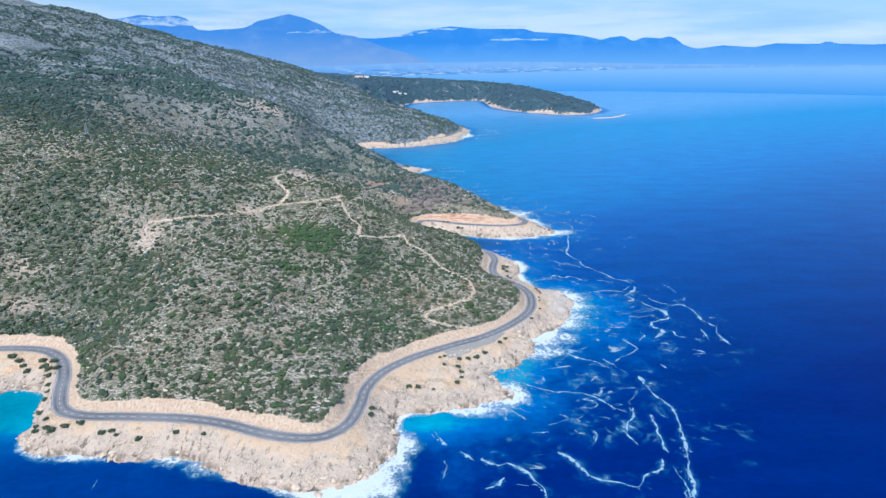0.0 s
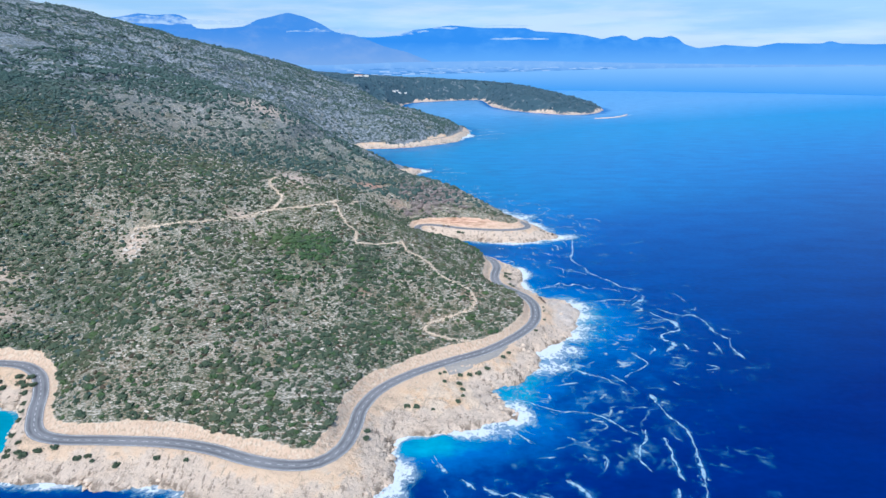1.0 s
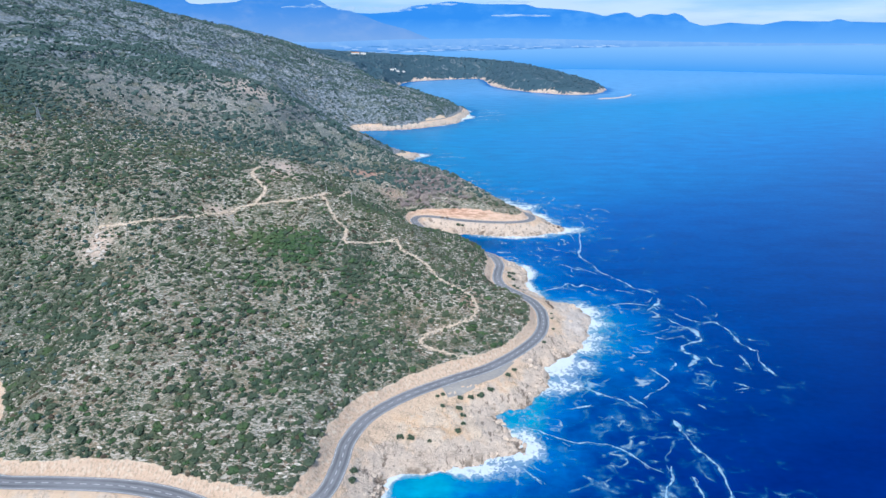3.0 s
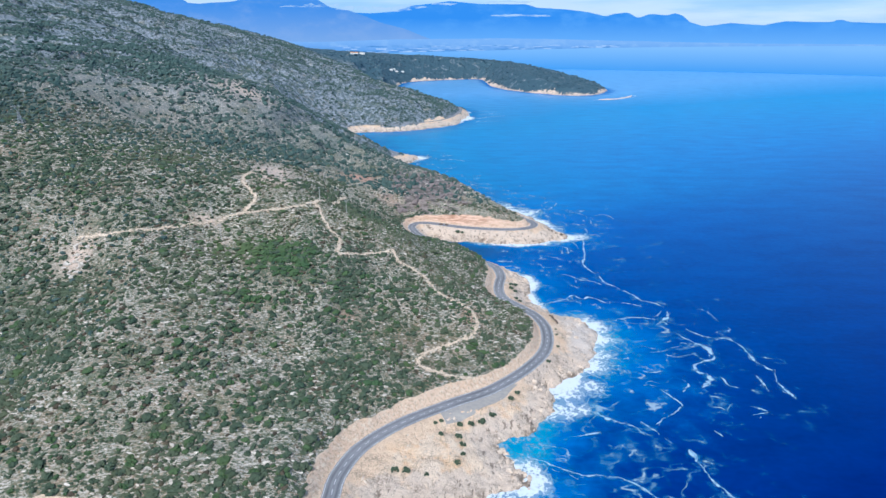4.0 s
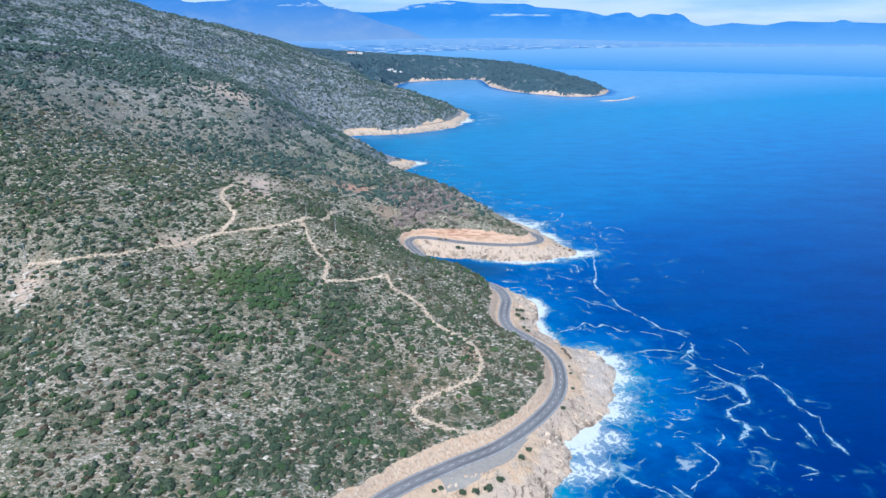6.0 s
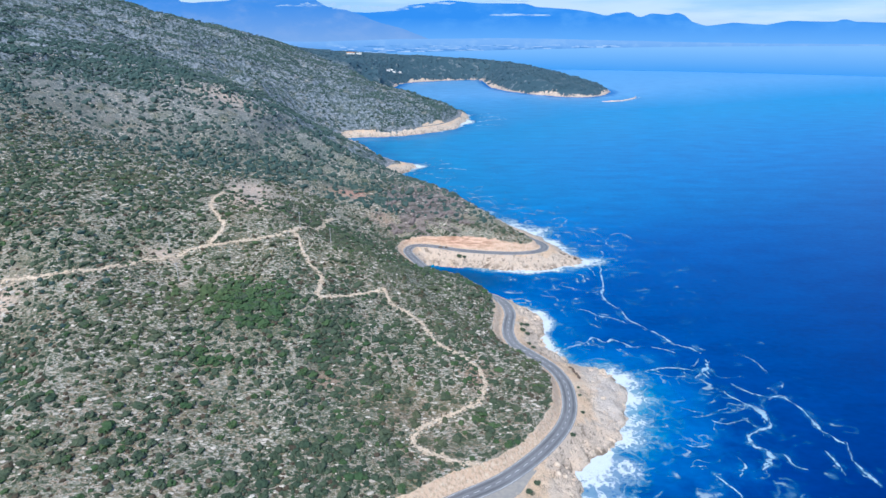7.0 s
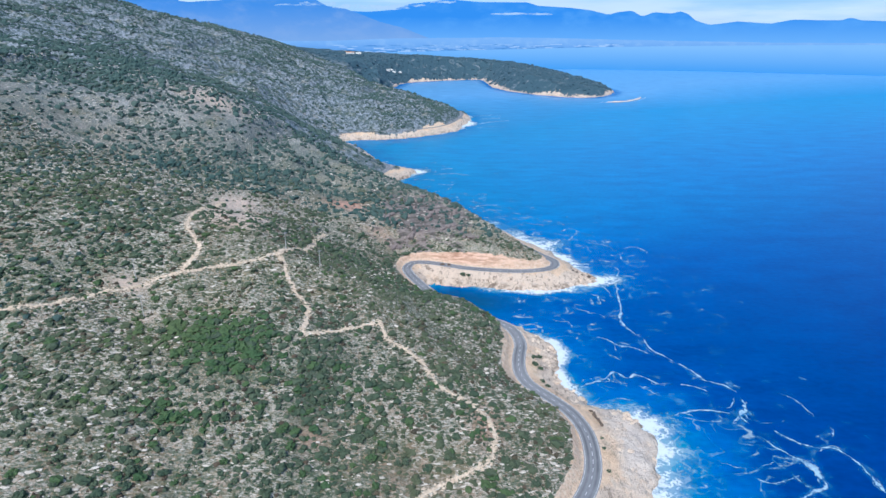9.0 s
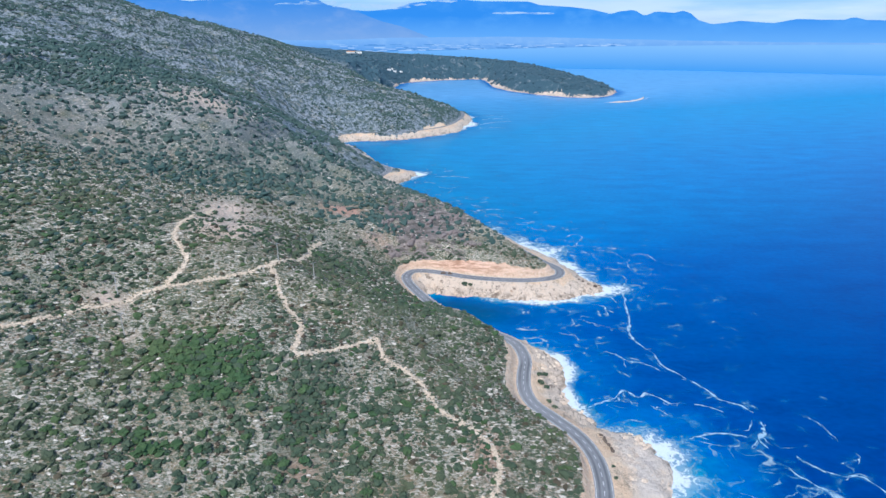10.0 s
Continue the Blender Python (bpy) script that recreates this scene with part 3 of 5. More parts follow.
def lace_material():
    """Threads of foam that wander over open water, thickest where body is high."""
    m = Nodes("foam_lace")
    out = None
    for scale, wide, amount in ((0.024, 0.026, 0.62), (0.058, 0.040, 0.48)):
        n = m.t.nodes.new("ShaderNodeTexNoise")
        n.inputs["Scale"].default_value = scale
        n.inputs["Detail"].default_value = 3.0
        n.inputs["Roughness"].default_value = 0.5
        n.inputs["Distortion"].default_value = 0.4
        stretch = m.t.nodes.new("ShaderNodeMapping")
        stretch.inputs["Scale"].default_value = (0.85, 1.15, 1)
        stretch.inputs["Location"].default_value = (scale * 900, 0, 0)
        m.link(m.place, stretch.inputs["Vector"])
        m.link(stretch.outputs["Vector"], n.inputs["Vector"])
        thread = m.ramp(m.math("ABSOLUTE", m.math("SUBTRACT", n.outputs["Fac"], 0.5)), wide, 0.0, 0.0, amount)
        out = thread if out is None else m.math("MAXIMUM", out, thread)
    patch = m.math("ADD", m.attr("body"), m.ramp(m.noise(0.045, 5, 0.6), 0.35, 0.65, -0.45, 0.45))
    broken = m.ramp(m.noise(0.07, 6, 0.68), 0.38, 0.62, 0.06, 0.95)
    milk = m.ramp(m.noise(0.055, 6, 0.7), 0.50, 0.68, 0.0, 0.30)
    alpha = m.math("MULTIPLY", m.math("MAXIMUM", m.math("MULTIPLY", out, broken), milk), m.ramp(patch, 0.18, 0.60))
    m.link(alpha, m.bsdf.inputs["Alpha"])
    return m.done(m.mix(m.ramp(alpha, 0.1, 0.6), (0.03, 0.36, 0.64), (0.52, 0.70, 0.81)), 0.7, 0.3)


LACE = lace_material()
SURF = foam_material("surf_foam")


def streak_material():
    """Drifting foam: a wandering bright thread, finer threads and lace beside it and a milky veil."""
    m = Nodes("drifting_foam")
    across, body = m.attr("across"), m.attr("body")
    bend = m.math("ADD", m.math("MULTIPLY", m.math("SUBTRACT", m.noise(0.10, 3, 0.5), 0.5), 5.5),
                  m.math("MULTIPLY", m.math("SUBTRACT", m.noise(0.26, 3, 0.55), 0.5), 3.2))
    off = m.math("ABSOLUTE", m.math("ADD", across, bend))
    fat = m.math("MULTIPLY", m.ramp(m.noise(0.13, 5, 0.62), 0.38, 0.68, 0.45, 3.0), body)
    edge = m.math("DIVIDE", off, m.math("MAXIMUM", fat, 0.05))
    core = m.math("MULTIPLY", m.ramp(edge, 1.15, 0.35), m.ramp(m.noise(0.24, 6, 0.7), 0.34, 0.56, 0.30, 0.92))
    # a second, broken thread that leaves the first and comes back
    stray = m.math("ABSOLUTE", m.math("ADD", m.math("ADD", across, m.math("MULTIPLY", m.math("SUBTRACT", m.noise(0.14, 2, 0.5, (1.2, 0.9, 1)), 0.5), 19.0)), 1.2))
    thin = m.math("MULTIPLY", m.ramp(stray, 0.75, 0.1, 0.0, 0.7), m.ramp(m.noise(0.11, 5, 0.65, (0.9, 1.1, 1)), 0.46, 0.62))
    n = m.t.nodes.new("ShaderNodeTexNoise")
    n.inputs["Scale"].default_value = 0.2
    n.inputs["Detail"].default_value = 3.0
    n.inputs["Distortion"].default_value = 0.5
    m.link(m.place, n.inputs["Vector"])
    net = m.ramp(m.math("ABSOLUTE", m.math("SUBTRACT", n.outputs["Fac"], 0.5)), 0.030, 0.0)
    cloud = m.math("MULTIPLY", m.ramp(m.noise(0.08, 5, 0.65), 0.44, 0.66), m.ramp(body, 0.35, 1.2))
    lace = m.math("MULTIPLY", m.math("MULTIPLY", net, cloud), m.ramp(off, 6.5, 1.0, 0.0, 0.8))
    veil = m.math("MULTIPLY", m.ramp(m.math("DIVIDE", off, m.math("ADD", m.math("MULTIPLY", fat, 2.6), 0.6)), 1.2, 0.0, 0.0, 0.46), m.ramp(m.noise(0.22, 6, 0.7), 0.36, 0.62))
    alpha = m.math("MAXIMUM", m.math("MAXIMUM", core, thin), m.math("MAXIMUM", lace, veil))
    alpha = m.math("MULTIPLY", alpha, m.math("MULTIPLY", m.ramp(body, 0.02, 0.25), m.ramp(m.attr("rim"), 0.97, 0.7)))
    m.link(alpha, m.bsdf.inputs["Alpha"])
    return m.done(m.mix(m.ramp(alpha, 0.15, 0.8), (0.02, 0.29, 0.60), (0.41, 0.60, 0.75)), 0.7, 0.3)


STREAK = streak_material()
# the blue of distance haze is mixed into these two leaf colours
HAZED_SCRUB = bush_material("hazed_garrigue_leaves", (0.048, 0.096, 0.088), (0.088, 0.140, 0.124), (0.110, 0.150, 0.126))
HAZED_PINE = bush_material("hazed_pine_needles", (0.050, 0.105, 0.138), (0.078, 0.138, 0.174), (0.094, 0.146, 0.170))
SHORE_ROCK = plain_material("shore_rock", (0.80, 0.66, 0.52), (0.54, 0.41, 0.31), 0.35, 0.9, 0, 0.4)
CRAG = plain_material("mauve_grey_crag", (0.34, 0.28, 0.26), (0.17, 0.14, 0.135), 0.6, 0.95, 0, 0.4)
BARK = plain_material("bark", (0.12, 0.09, 0.06), (0.20, 0.15, 0.10), 3.0)
CONCRETE = plain_material("pale_concrete", (0.52, 0.50, 0.47), (0.42, 0.40, 0.37), 1.2, 0.9, 0, 0.02)
STEEL = plain_material("galvanised_steel", (0.50, 0.51, 0.52), (0.40, 0.41, 0.42), 2.0, 0.5, 0.6, 0.01)
GLAZE = plain_material("brown_glaze", (0.16, 0.07, 0.04), (0.22, 0.10, 0.06), 4.0, 0.25, 0, 0.01)
PLASTER = plain_material("white_plaster", (0.80, 0.78, 0.74), (0.68, 0.66, 0.62), 0.6, 0.9, 0, 0.02)
TILES = plain_material("orange_roof", (0.62, 0.30, 0.17), (0.52, 0.24, 0.13), 0.8, 0.85, 0, 0.05)
DARK_GLASS = plain_material("dark_glass", (0.03, 0.04, 0.05), (0.05, 0.06, 0.07), 1.0, 0.1, 0, 0.0)
LEDGE = plain_material("dark_ledge", (0.09, 0.07, 0.058), (0.20, 0.155, 0.125), 0.8, 0.95, 0, 0.3)

# ---- land and sea ----
def mesh_object(name, verts, faces, material, smooth=False):
    me = bpy.data.meshes.new(name)
    verts = np.asarray(verts, np.float32)
    faces = np.asarray(faces, np.int32)
    k = faces.shape[1]
    me.vertices.add(len(verts))
    me.vertices.foreach_set("co", verts.ravel())
    me.loops.add(faces.size)
    me.loops.foreach_set("vertex_index", faces.ravel())
    me.polygons.add(len(faces))
    me.polygons.foreach_set("loop_start", np.arange(0, faces.size, k, dtype=np.int32))
    me.polygons.foreach_set("use_smooth", np.full(len(faces), smooth))
    me.update(calc_edges=True)
    me.validate()
    me.materials.append(material)
    return new(name, me)


def give(ob, name, values):
    ob.data.attributes.new(name, "FLOAT", "POINT").data.foreach_set("value", np.asarray(values, np.float32))


def grid_faces(nx, ny):
    i = np.arange(ny - 1)[:, None] * nx + np.arange(nx - 1)
    return np.stack((i, i + 1, i + nx + 1, i + nx), -1).reshape(-1, 4)


gx = axis([(-3000, -1500, 75), (-1500, -700, 25), (-700, -430, 9), (-430, -300, 4), (-300, 145, 1.5), (145, 250, 15), (250, 800, 11), (800, 1000, 50)])
gy = axis([(40, 200, 20), (200, 225, 5), (225, 720, 1.5), (720, 1000, 4), (1000, 1600, 8), (1600, 2300, 14), (2300, 3600, 14), (3600, 4500, 60)])
mx, my = [a.ravel() for a in np.meshgrid(gx, gy)]
mh, md, mrd, mside, mbare, mcut = terrain(mx, my)
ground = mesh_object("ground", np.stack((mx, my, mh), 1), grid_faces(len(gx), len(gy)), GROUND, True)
give(ground, "bare", mbare)
give(ground, "cut", mcut)
give(ground, "thick", field(mx, my, THICK))
give(ground, "stony", field(mx, my, STONY))
give(ground, "grass", field(mx, my, GRASS))
# wood marks far scrub, and where haze blue enters the ground colour
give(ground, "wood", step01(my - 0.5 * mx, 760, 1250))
give(ground, "spray", 1 - step01(md, 6, 26))
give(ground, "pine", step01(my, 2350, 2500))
give(ground, "clear", np.clip(1.9 * np.exp(-(((mx + 141) / 22) ** 2 + ((my - 604) / 24) ** 2)) + np.exp(-(((mx + 238) / 11) ** 2 + ((my - 449) / 13) ** 2))
                              + 1.1 * np.exp(-(((mx + 166) / 18) ** 2 + ((my - 664) / 32) ** 2)) + 0.8 * np.exp(-(((mx + 262) / 34) ** 2 + ((my - 897) / 26) ** 2))
                              + 0.7 * np.exp(-(((mx + 325) / 16) ** 2 + ((my - 422) / 9) ** 2)) + 0.7 * np.exp(-(((mx + 313) / 18) ** 2 + ((my - 392) / 8) ** 2))
                              + 0.9 * np.exp(-(((mx + 171) / 9) ** 2 + ((my - 501) / 5) ** 2)) + 0.7 * np.exp(-(((mx + 154) / 6) ** 2 + ((my - 480) / 4) ** 2)), 0, 1))
give(ground, "rust", np.clip(2.0 * np.exp(-(((mx + 94) / 15) ** 2 + ((my - 761) / 14) ** 2)) + 0.35 * np.exp(-(((mx + 55) / 16) ** 2 + ((my - 712) / 14) ** 2))
                             + 0.4 * np.exp(-(((mx + 58) / 8) ** 2 + ((my - 422) / 7) ** 2)) + 0.6 * np.exp(-(((mx - 22) / 9) ** 2 + ((my - 448) / 14) ** 2)), 0, 1))
give(ground, "pale", np.clip(1.1 * np.exp(-(((mx - 104) / 19) ** 2 + ((my - 455) / 42) ** 2)), 0, 0.9) * step01(mrd, 9, 18) * (mside < 0))
give(ground, "ruddy", 0.95 * np.exp(-(((mx - 25) / 62) ** 2 + ((my - 696) / 15) ** 2)) * (mside > 0) * step01(mrd, 5.2, 7.5))
give(ground, "crag", np.clip(1.25 * np.exp(-(((mx + 15) / 52) ** 2 + ((my - 765) / 75) ** 2)), 0, 1))
give(ground, "verge", (1 - step01(mrd, 7, 24)) * (mside < 0))
give(ground, "wet", 1 - step01(md, 1.0, 5.5))
tagged(ground, "rocky limestone hillside and bare shore rock by the sea", "ground", kind="structure")


def height(x, y):
    return terrain(np.atleast_1d(np.asarray(x, float)), np.atleast_1d(np.asarray(y, float)))[0]


# the sea: finer near the shore for its shoal tint
wx = axis([(-4900, -400, 250), (-400, 300, 5), (300, 1000, 50), (1000, 4900, 300)])
wy = axis([(-2500, 180, 120), (180, 760, 5), (760, 1600, 20), (1600, 4900, 110)])
px, py = [a.ravel() for a in np.meshgrid(wx, wy)]
pd, _, _ = nearest(px, py, coast)
pd = np.where(inside(px, py, land_ring), 0, pd)
west_bay = np.exp(-(((px + 285) / 45) ** 2 + ((py - 300) / 32) ** 2))
cove = np.exp(-(((px + 5) / 26) ** 2 + ((py - 284) / 15) ** 2))
nook = np.exp(-(((px - 50) / 20) ** 2 + ((py - 335) / 14) ** 2))
open_south = 1 - 0.65 * (1 - step01(py, 262, 285)) * (1 - step01(px, -20, 20))
shoal = np.clip(open_south * (0.60 * np.exp(-pd / 34) + 0.30 * np.exp(-pd / 100)) + 0.85 * west_bay + 0.42 * cove + 0.34 * nook + 0.24 * np.exp(-(((px - 135) / 38) ** 2 + ((py - 430) / 70) ** 2)), 0, 1.1)
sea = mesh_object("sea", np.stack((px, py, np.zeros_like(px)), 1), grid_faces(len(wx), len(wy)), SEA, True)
give(sea, "shoal", shoal)
give(sea, "coastal", 0.65 * np.exp(-pd / 230) * step01(py, 700, 1000) * (1 - step01(py, 2000, 2600)))
# where the inlet water is painted darker for the hill's shade
give(sea, "inlet", np.clip(1.2 * np.exp(-(((px - 8) / 46) ** 2 + ((py - 638) / 24) ** 2)), 0, 0.85))
give(sea, "teal", np.clip(1.25 * west_bay, 0, 0.9))
# grows with distance for the painted haze, plus lighter water along the coast
give(sea, "haze_tint", np.clip(np.clip((py - 0.44 * px - 120) / 2600, 0, 1) ** 0.72 + 0.18 * np.exp(-pd / 240) * step01(py, 600, 1100), 0, 1))
tagged(sea, "deep blue sea with turquoise shoals along the shore", "sea", kind="structure")


def ribbon(name, line, half, material, lift, ragged=0.0, seed=1, over=None, across=5):
    """A strip of road or track that lies on the ground along a line."""
    p = line[:, :2]
    way = np.gradient(p, axis=0)
    way /= np.linalg.norm(way, axis=1)[:, None] + 1e-9
    nrm = np.stack((-way[:, 1], way[:, 0]), 1)
    u = np.linspace(-1, 1, across)
    s = np.arange(len(p)) * 1.0
    wl = half * (1 + ragged * bumps(s * 2.3, s * 0 + seed, 9, seed, 3))
    wr = half * (1 + ragged * bumps(s * 2.3, s * 0 + seed + 50, 9, seed + 5, 3))
    w = np.where(u[None, :] > 0, wl[:, None], wr[:, None]) * u[None, :]
    q = p[:, None, :] + nrm[:, None, :] * w[..., None]
    x, y = q[..., 0].ravel(), q[..., 1].ravel()
    if line.shape[1] > 2 and over is None:
        z = np.repeat(line[:, 2], across) + lift
    else:
        z = height(x, y) + lift
    return mesh_object(name, np.stack((x, y, z), 1), grid_faces(across, len(p)), material, True)


road = ribbon("road", road_line, ROAD_HALF, ASPHALT, 0.06, across=9)
give(road, "lane", np.tile([0, 0.2, 1, 0.2, 0.5, 0.2, 1, 0.2, 0], len(road_line)))
tagged(road, "two-lane grey asphalt coast road with worn white markings", "road", kind="structure")

# ---- distance: a ring of glowing strips for far sea, shore plain and hazy mountains, far behind everything ----
FAR = 4955.0


# emits its own colour, with distance haze built into the gradient
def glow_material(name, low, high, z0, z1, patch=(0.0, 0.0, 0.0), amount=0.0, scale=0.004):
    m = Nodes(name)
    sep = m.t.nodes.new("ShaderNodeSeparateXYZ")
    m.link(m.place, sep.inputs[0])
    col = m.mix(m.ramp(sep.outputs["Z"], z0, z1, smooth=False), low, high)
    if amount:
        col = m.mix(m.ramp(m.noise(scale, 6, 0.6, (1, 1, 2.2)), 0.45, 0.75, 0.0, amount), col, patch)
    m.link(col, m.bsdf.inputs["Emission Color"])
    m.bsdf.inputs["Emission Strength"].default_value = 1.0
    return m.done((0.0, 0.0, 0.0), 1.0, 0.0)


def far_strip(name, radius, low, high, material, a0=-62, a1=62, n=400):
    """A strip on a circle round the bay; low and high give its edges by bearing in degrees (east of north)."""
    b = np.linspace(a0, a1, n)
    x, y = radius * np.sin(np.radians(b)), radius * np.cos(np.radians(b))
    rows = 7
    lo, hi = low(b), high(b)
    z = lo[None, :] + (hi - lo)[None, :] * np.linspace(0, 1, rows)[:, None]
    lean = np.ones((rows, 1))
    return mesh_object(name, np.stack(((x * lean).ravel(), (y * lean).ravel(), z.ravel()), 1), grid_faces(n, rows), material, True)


def peaks(table, rough, seed):
    bs, zs = zip(*table)
    return lambda b: np.interp(b, bs, zs) + rough * bumps(b * 10.0, b * 0, 22, seed, 5, 0.55)


def flat(z):
    return lambda b: np.full_like(b, z)

MOUNTAIN_WEST = [(-40, 380), (-27.5, 520), (-26.1, 549), (-24.9, 537), (-23.1, 549), (-22.3, 530), (-21.8, 461), (-20.7, 451), (-18.9, 462), (-17.7, 475), (-16.5, 528),
                 (-15.0, 558), (-13.8, 575), (-12.6, 553), (-11.2, 507), (-9.8, 443), (-8.3, 423), (-6.8, 386), (-5.3, 332), (-3.2, 290), (-1.0, 222), (3, 160)]
MOUNTAIN_NORTH = [(-20, 300), (-11.3, 373), (-8.3, 411), (-6.3, 404), (-4.2, 421), (-2.6, 463), (-1.1, 475), (0.9, 496), (3.5, 478), (7.6, 475), (8.6, 450), (11.1, 435),
                  (13.1, 417), (14.6, 383), (15.3, 402), (16.5, 413), (17.4, 372), (18.3, 402), (19.7, 392), (20.4, 407), (21.1, 383), (21.5, 347), (22.7, 314),
                  (24.7, 335), (27.2, 317), (28.7, 341), (31.8, 336), (32.3, 352), (33.1, 333), (35.3, 326), (45, 340), (62, 310)]
SHORE_LINE = [(-62, 96), (-9.5, 104), (-0.1, 124), (3.6, 133), (8.8, 146), (13.8, 158), (18.6, 167), (23.2, 174), (29.4, 181), (35.6, 187), (62, 192)]

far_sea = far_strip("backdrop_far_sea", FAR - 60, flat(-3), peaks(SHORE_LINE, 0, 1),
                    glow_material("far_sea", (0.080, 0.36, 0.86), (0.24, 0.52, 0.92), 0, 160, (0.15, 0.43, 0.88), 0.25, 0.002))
tagged(far_sea, "glowing upright strip for the pale blue sea before the far shore", "sea", kind="structure")
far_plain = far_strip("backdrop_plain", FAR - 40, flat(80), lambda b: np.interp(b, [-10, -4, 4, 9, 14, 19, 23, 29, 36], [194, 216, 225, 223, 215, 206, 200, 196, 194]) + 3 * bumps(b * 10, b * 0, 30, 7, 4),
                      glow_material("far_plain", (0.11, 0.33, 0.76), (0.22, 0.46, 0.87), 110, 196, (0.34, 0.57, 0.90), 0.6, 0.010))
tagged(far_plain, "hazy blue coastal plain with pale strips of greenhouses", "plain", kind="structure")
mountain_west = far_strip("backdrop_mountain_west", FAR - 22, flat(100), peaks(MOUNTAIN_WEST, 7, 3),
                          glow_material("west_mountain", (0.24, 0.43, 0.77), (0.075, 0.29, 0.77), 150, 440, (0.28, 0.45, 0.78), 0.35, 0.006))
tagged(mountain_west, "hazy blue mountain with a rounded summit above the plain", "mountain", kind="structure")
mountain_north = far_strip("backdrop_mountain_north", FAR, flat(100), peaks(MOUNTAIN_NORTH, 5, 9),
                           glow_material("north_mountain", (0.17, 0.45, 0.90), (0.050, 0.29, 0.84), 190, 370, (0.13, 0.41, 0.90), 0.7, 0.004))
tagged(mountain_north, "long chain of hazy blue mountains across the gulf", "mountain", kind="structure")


def cloud(bearing, z, wide, high, seed):
    """A flat bank of cloud lying against the far mountains."""
    n, k = 60, 9
    u, v = [a.ravel() for a in np.meshgrid(np.linspace(-1, 1, n), np.linspace(-1, 1, k))]
    b = np.radians(bearing + u * wide)
    thick = np.sqrt(np.clip(1 - u * u, 0, 1)) * (0.55 + 0.45 * bumps(u * 6, u * 0, 2, seed, 4))
    top = np.where(v > 0, 1.0, 0.45)
    zz = z + v * high * np.abs(thick) * top + 6 * bumps(u * 4, u * 0, 2, seed + 9, 3)
    r = FAR - 80 - 14 * (1 - v * v)
    ob = mesh_object("cloud", np.stack((r * np.sin(b), r * np.cos(b), zz), 1), grid_faces(n, k), CLOUD, True)
    return tagged(ob, "white bank of low cloud against the mountains", "cloud", "clouds on the mountains", "structure")


def cloud_material():
    m = Nodes("cloud")
    a = m.ramp(m.noise(0.011, 7, 0.62, (1, 1, 2.0)), 0.33, 0.58, 0.0, 0.9)
    m.link(a, m.bsdf.inputs["Alpha"])
    # the cloud's white is emitted here rather than lit by the sun
    m.bsdf.inputs["Emission Color"].default_value = (0.46, 0.66, 0.92, 1)
    m.bsdf.inputs["Emission Strength"].default_value = 1.0
    return m.done((0, 0, 0), 1, 0)


CLOUD = cloud_material()
for row in ((-25.0, 492, 4.2, 60, 1), (-20.5, 488, 3.4, 46, 2), (-10.4, 448, 1.7, 30, 4), (-6.0, 428, 3.4, 38, 5), (-2.8, 446, 1.6, 30, 6), (6.2, 487, 2.2, 16, 7), (-13.0, 440, 1.2, 14, 9),
            (7.2, 388, 2.7, 26, 8), (0.3, 470, 1.2, 20, 3)):
    cloud(*row)



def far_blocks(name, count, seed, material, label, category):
    """Long low roofs and groves on the far plain, each a small glowing block."""
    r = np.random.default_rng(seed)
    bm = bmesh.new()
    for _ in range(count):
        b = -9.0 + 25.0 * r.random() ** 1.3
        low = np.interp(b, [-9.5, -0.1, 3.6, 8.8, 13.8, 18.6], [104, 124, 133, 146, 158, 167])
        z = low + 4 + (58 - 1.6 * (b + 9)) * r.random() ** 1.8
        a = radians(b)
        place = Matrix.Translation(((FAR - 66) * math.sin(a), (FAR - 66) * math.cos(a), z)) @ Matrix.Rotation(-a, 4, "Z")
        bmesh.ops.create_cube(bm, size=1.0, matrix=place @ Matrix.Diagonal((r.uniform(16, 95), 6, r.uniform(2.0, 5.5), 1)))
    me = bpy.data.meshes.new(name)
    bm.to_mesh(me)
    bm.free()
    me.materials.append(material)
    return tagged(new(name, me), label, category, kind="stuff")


# these blocks emit their colour, haze included
far_blocks("far_greenhouses", 80, 71, glow_material("glowing_roofs", (0.44, 0.64, 0.92), (0.36, 0.58, 0.92), 110, 200), "pale glowing blocks for roofs of greenhouses and houses on the hazy plain", "greenhouses")
far_blocks("far_groves", 70, 72, glow_material("glowing_groves", (0.075, 0.25, 0.62), (0.11, 0.32, 0.74), 110, 200), "dark blue glowing blocks for groves of trees on the hazy plain", "trees")

# ---- dirt tracks on the hill ----
TRACKS = [[(-243, 461), (-231, 461), (-208, 462), (-192, 473), (-179, 491), (-171, 497), (-159, 509), (-147, 516), (-137, 521), (-122, 530), (-111, 537), (-101, 549)],
          [(-148, 517), (-146, 528), (-148, 542), (-154, 552), (-162, 563), (-170, 585), (-172, 603), (-172, 628), (-174, 655)],
          [(-97, 666), (-97, 640), (-95, 612), (-94, 587), (-97, 562), (-101, 549)],
          [(-101, 549), (-93, 533), (-88, 523), (-80, 512), (-75, 504), (-72, 490), (-71, 477), (-59, 488), (-48, 498), (-35, 508)],
          [(-34, 507), (-27, 492), (-12, 485), (-6, 476), (-1, 467), (8, 463), (17, 457), (25, 446), (25, 432), (21, 422), (9, 415), (-2, 409), (-12, 396), (0, 387), (14, 382), (22, 383)]]
WIDTHS = [0.75, 1.1, 1.0, 1.05, 0.75]
track_lines = []
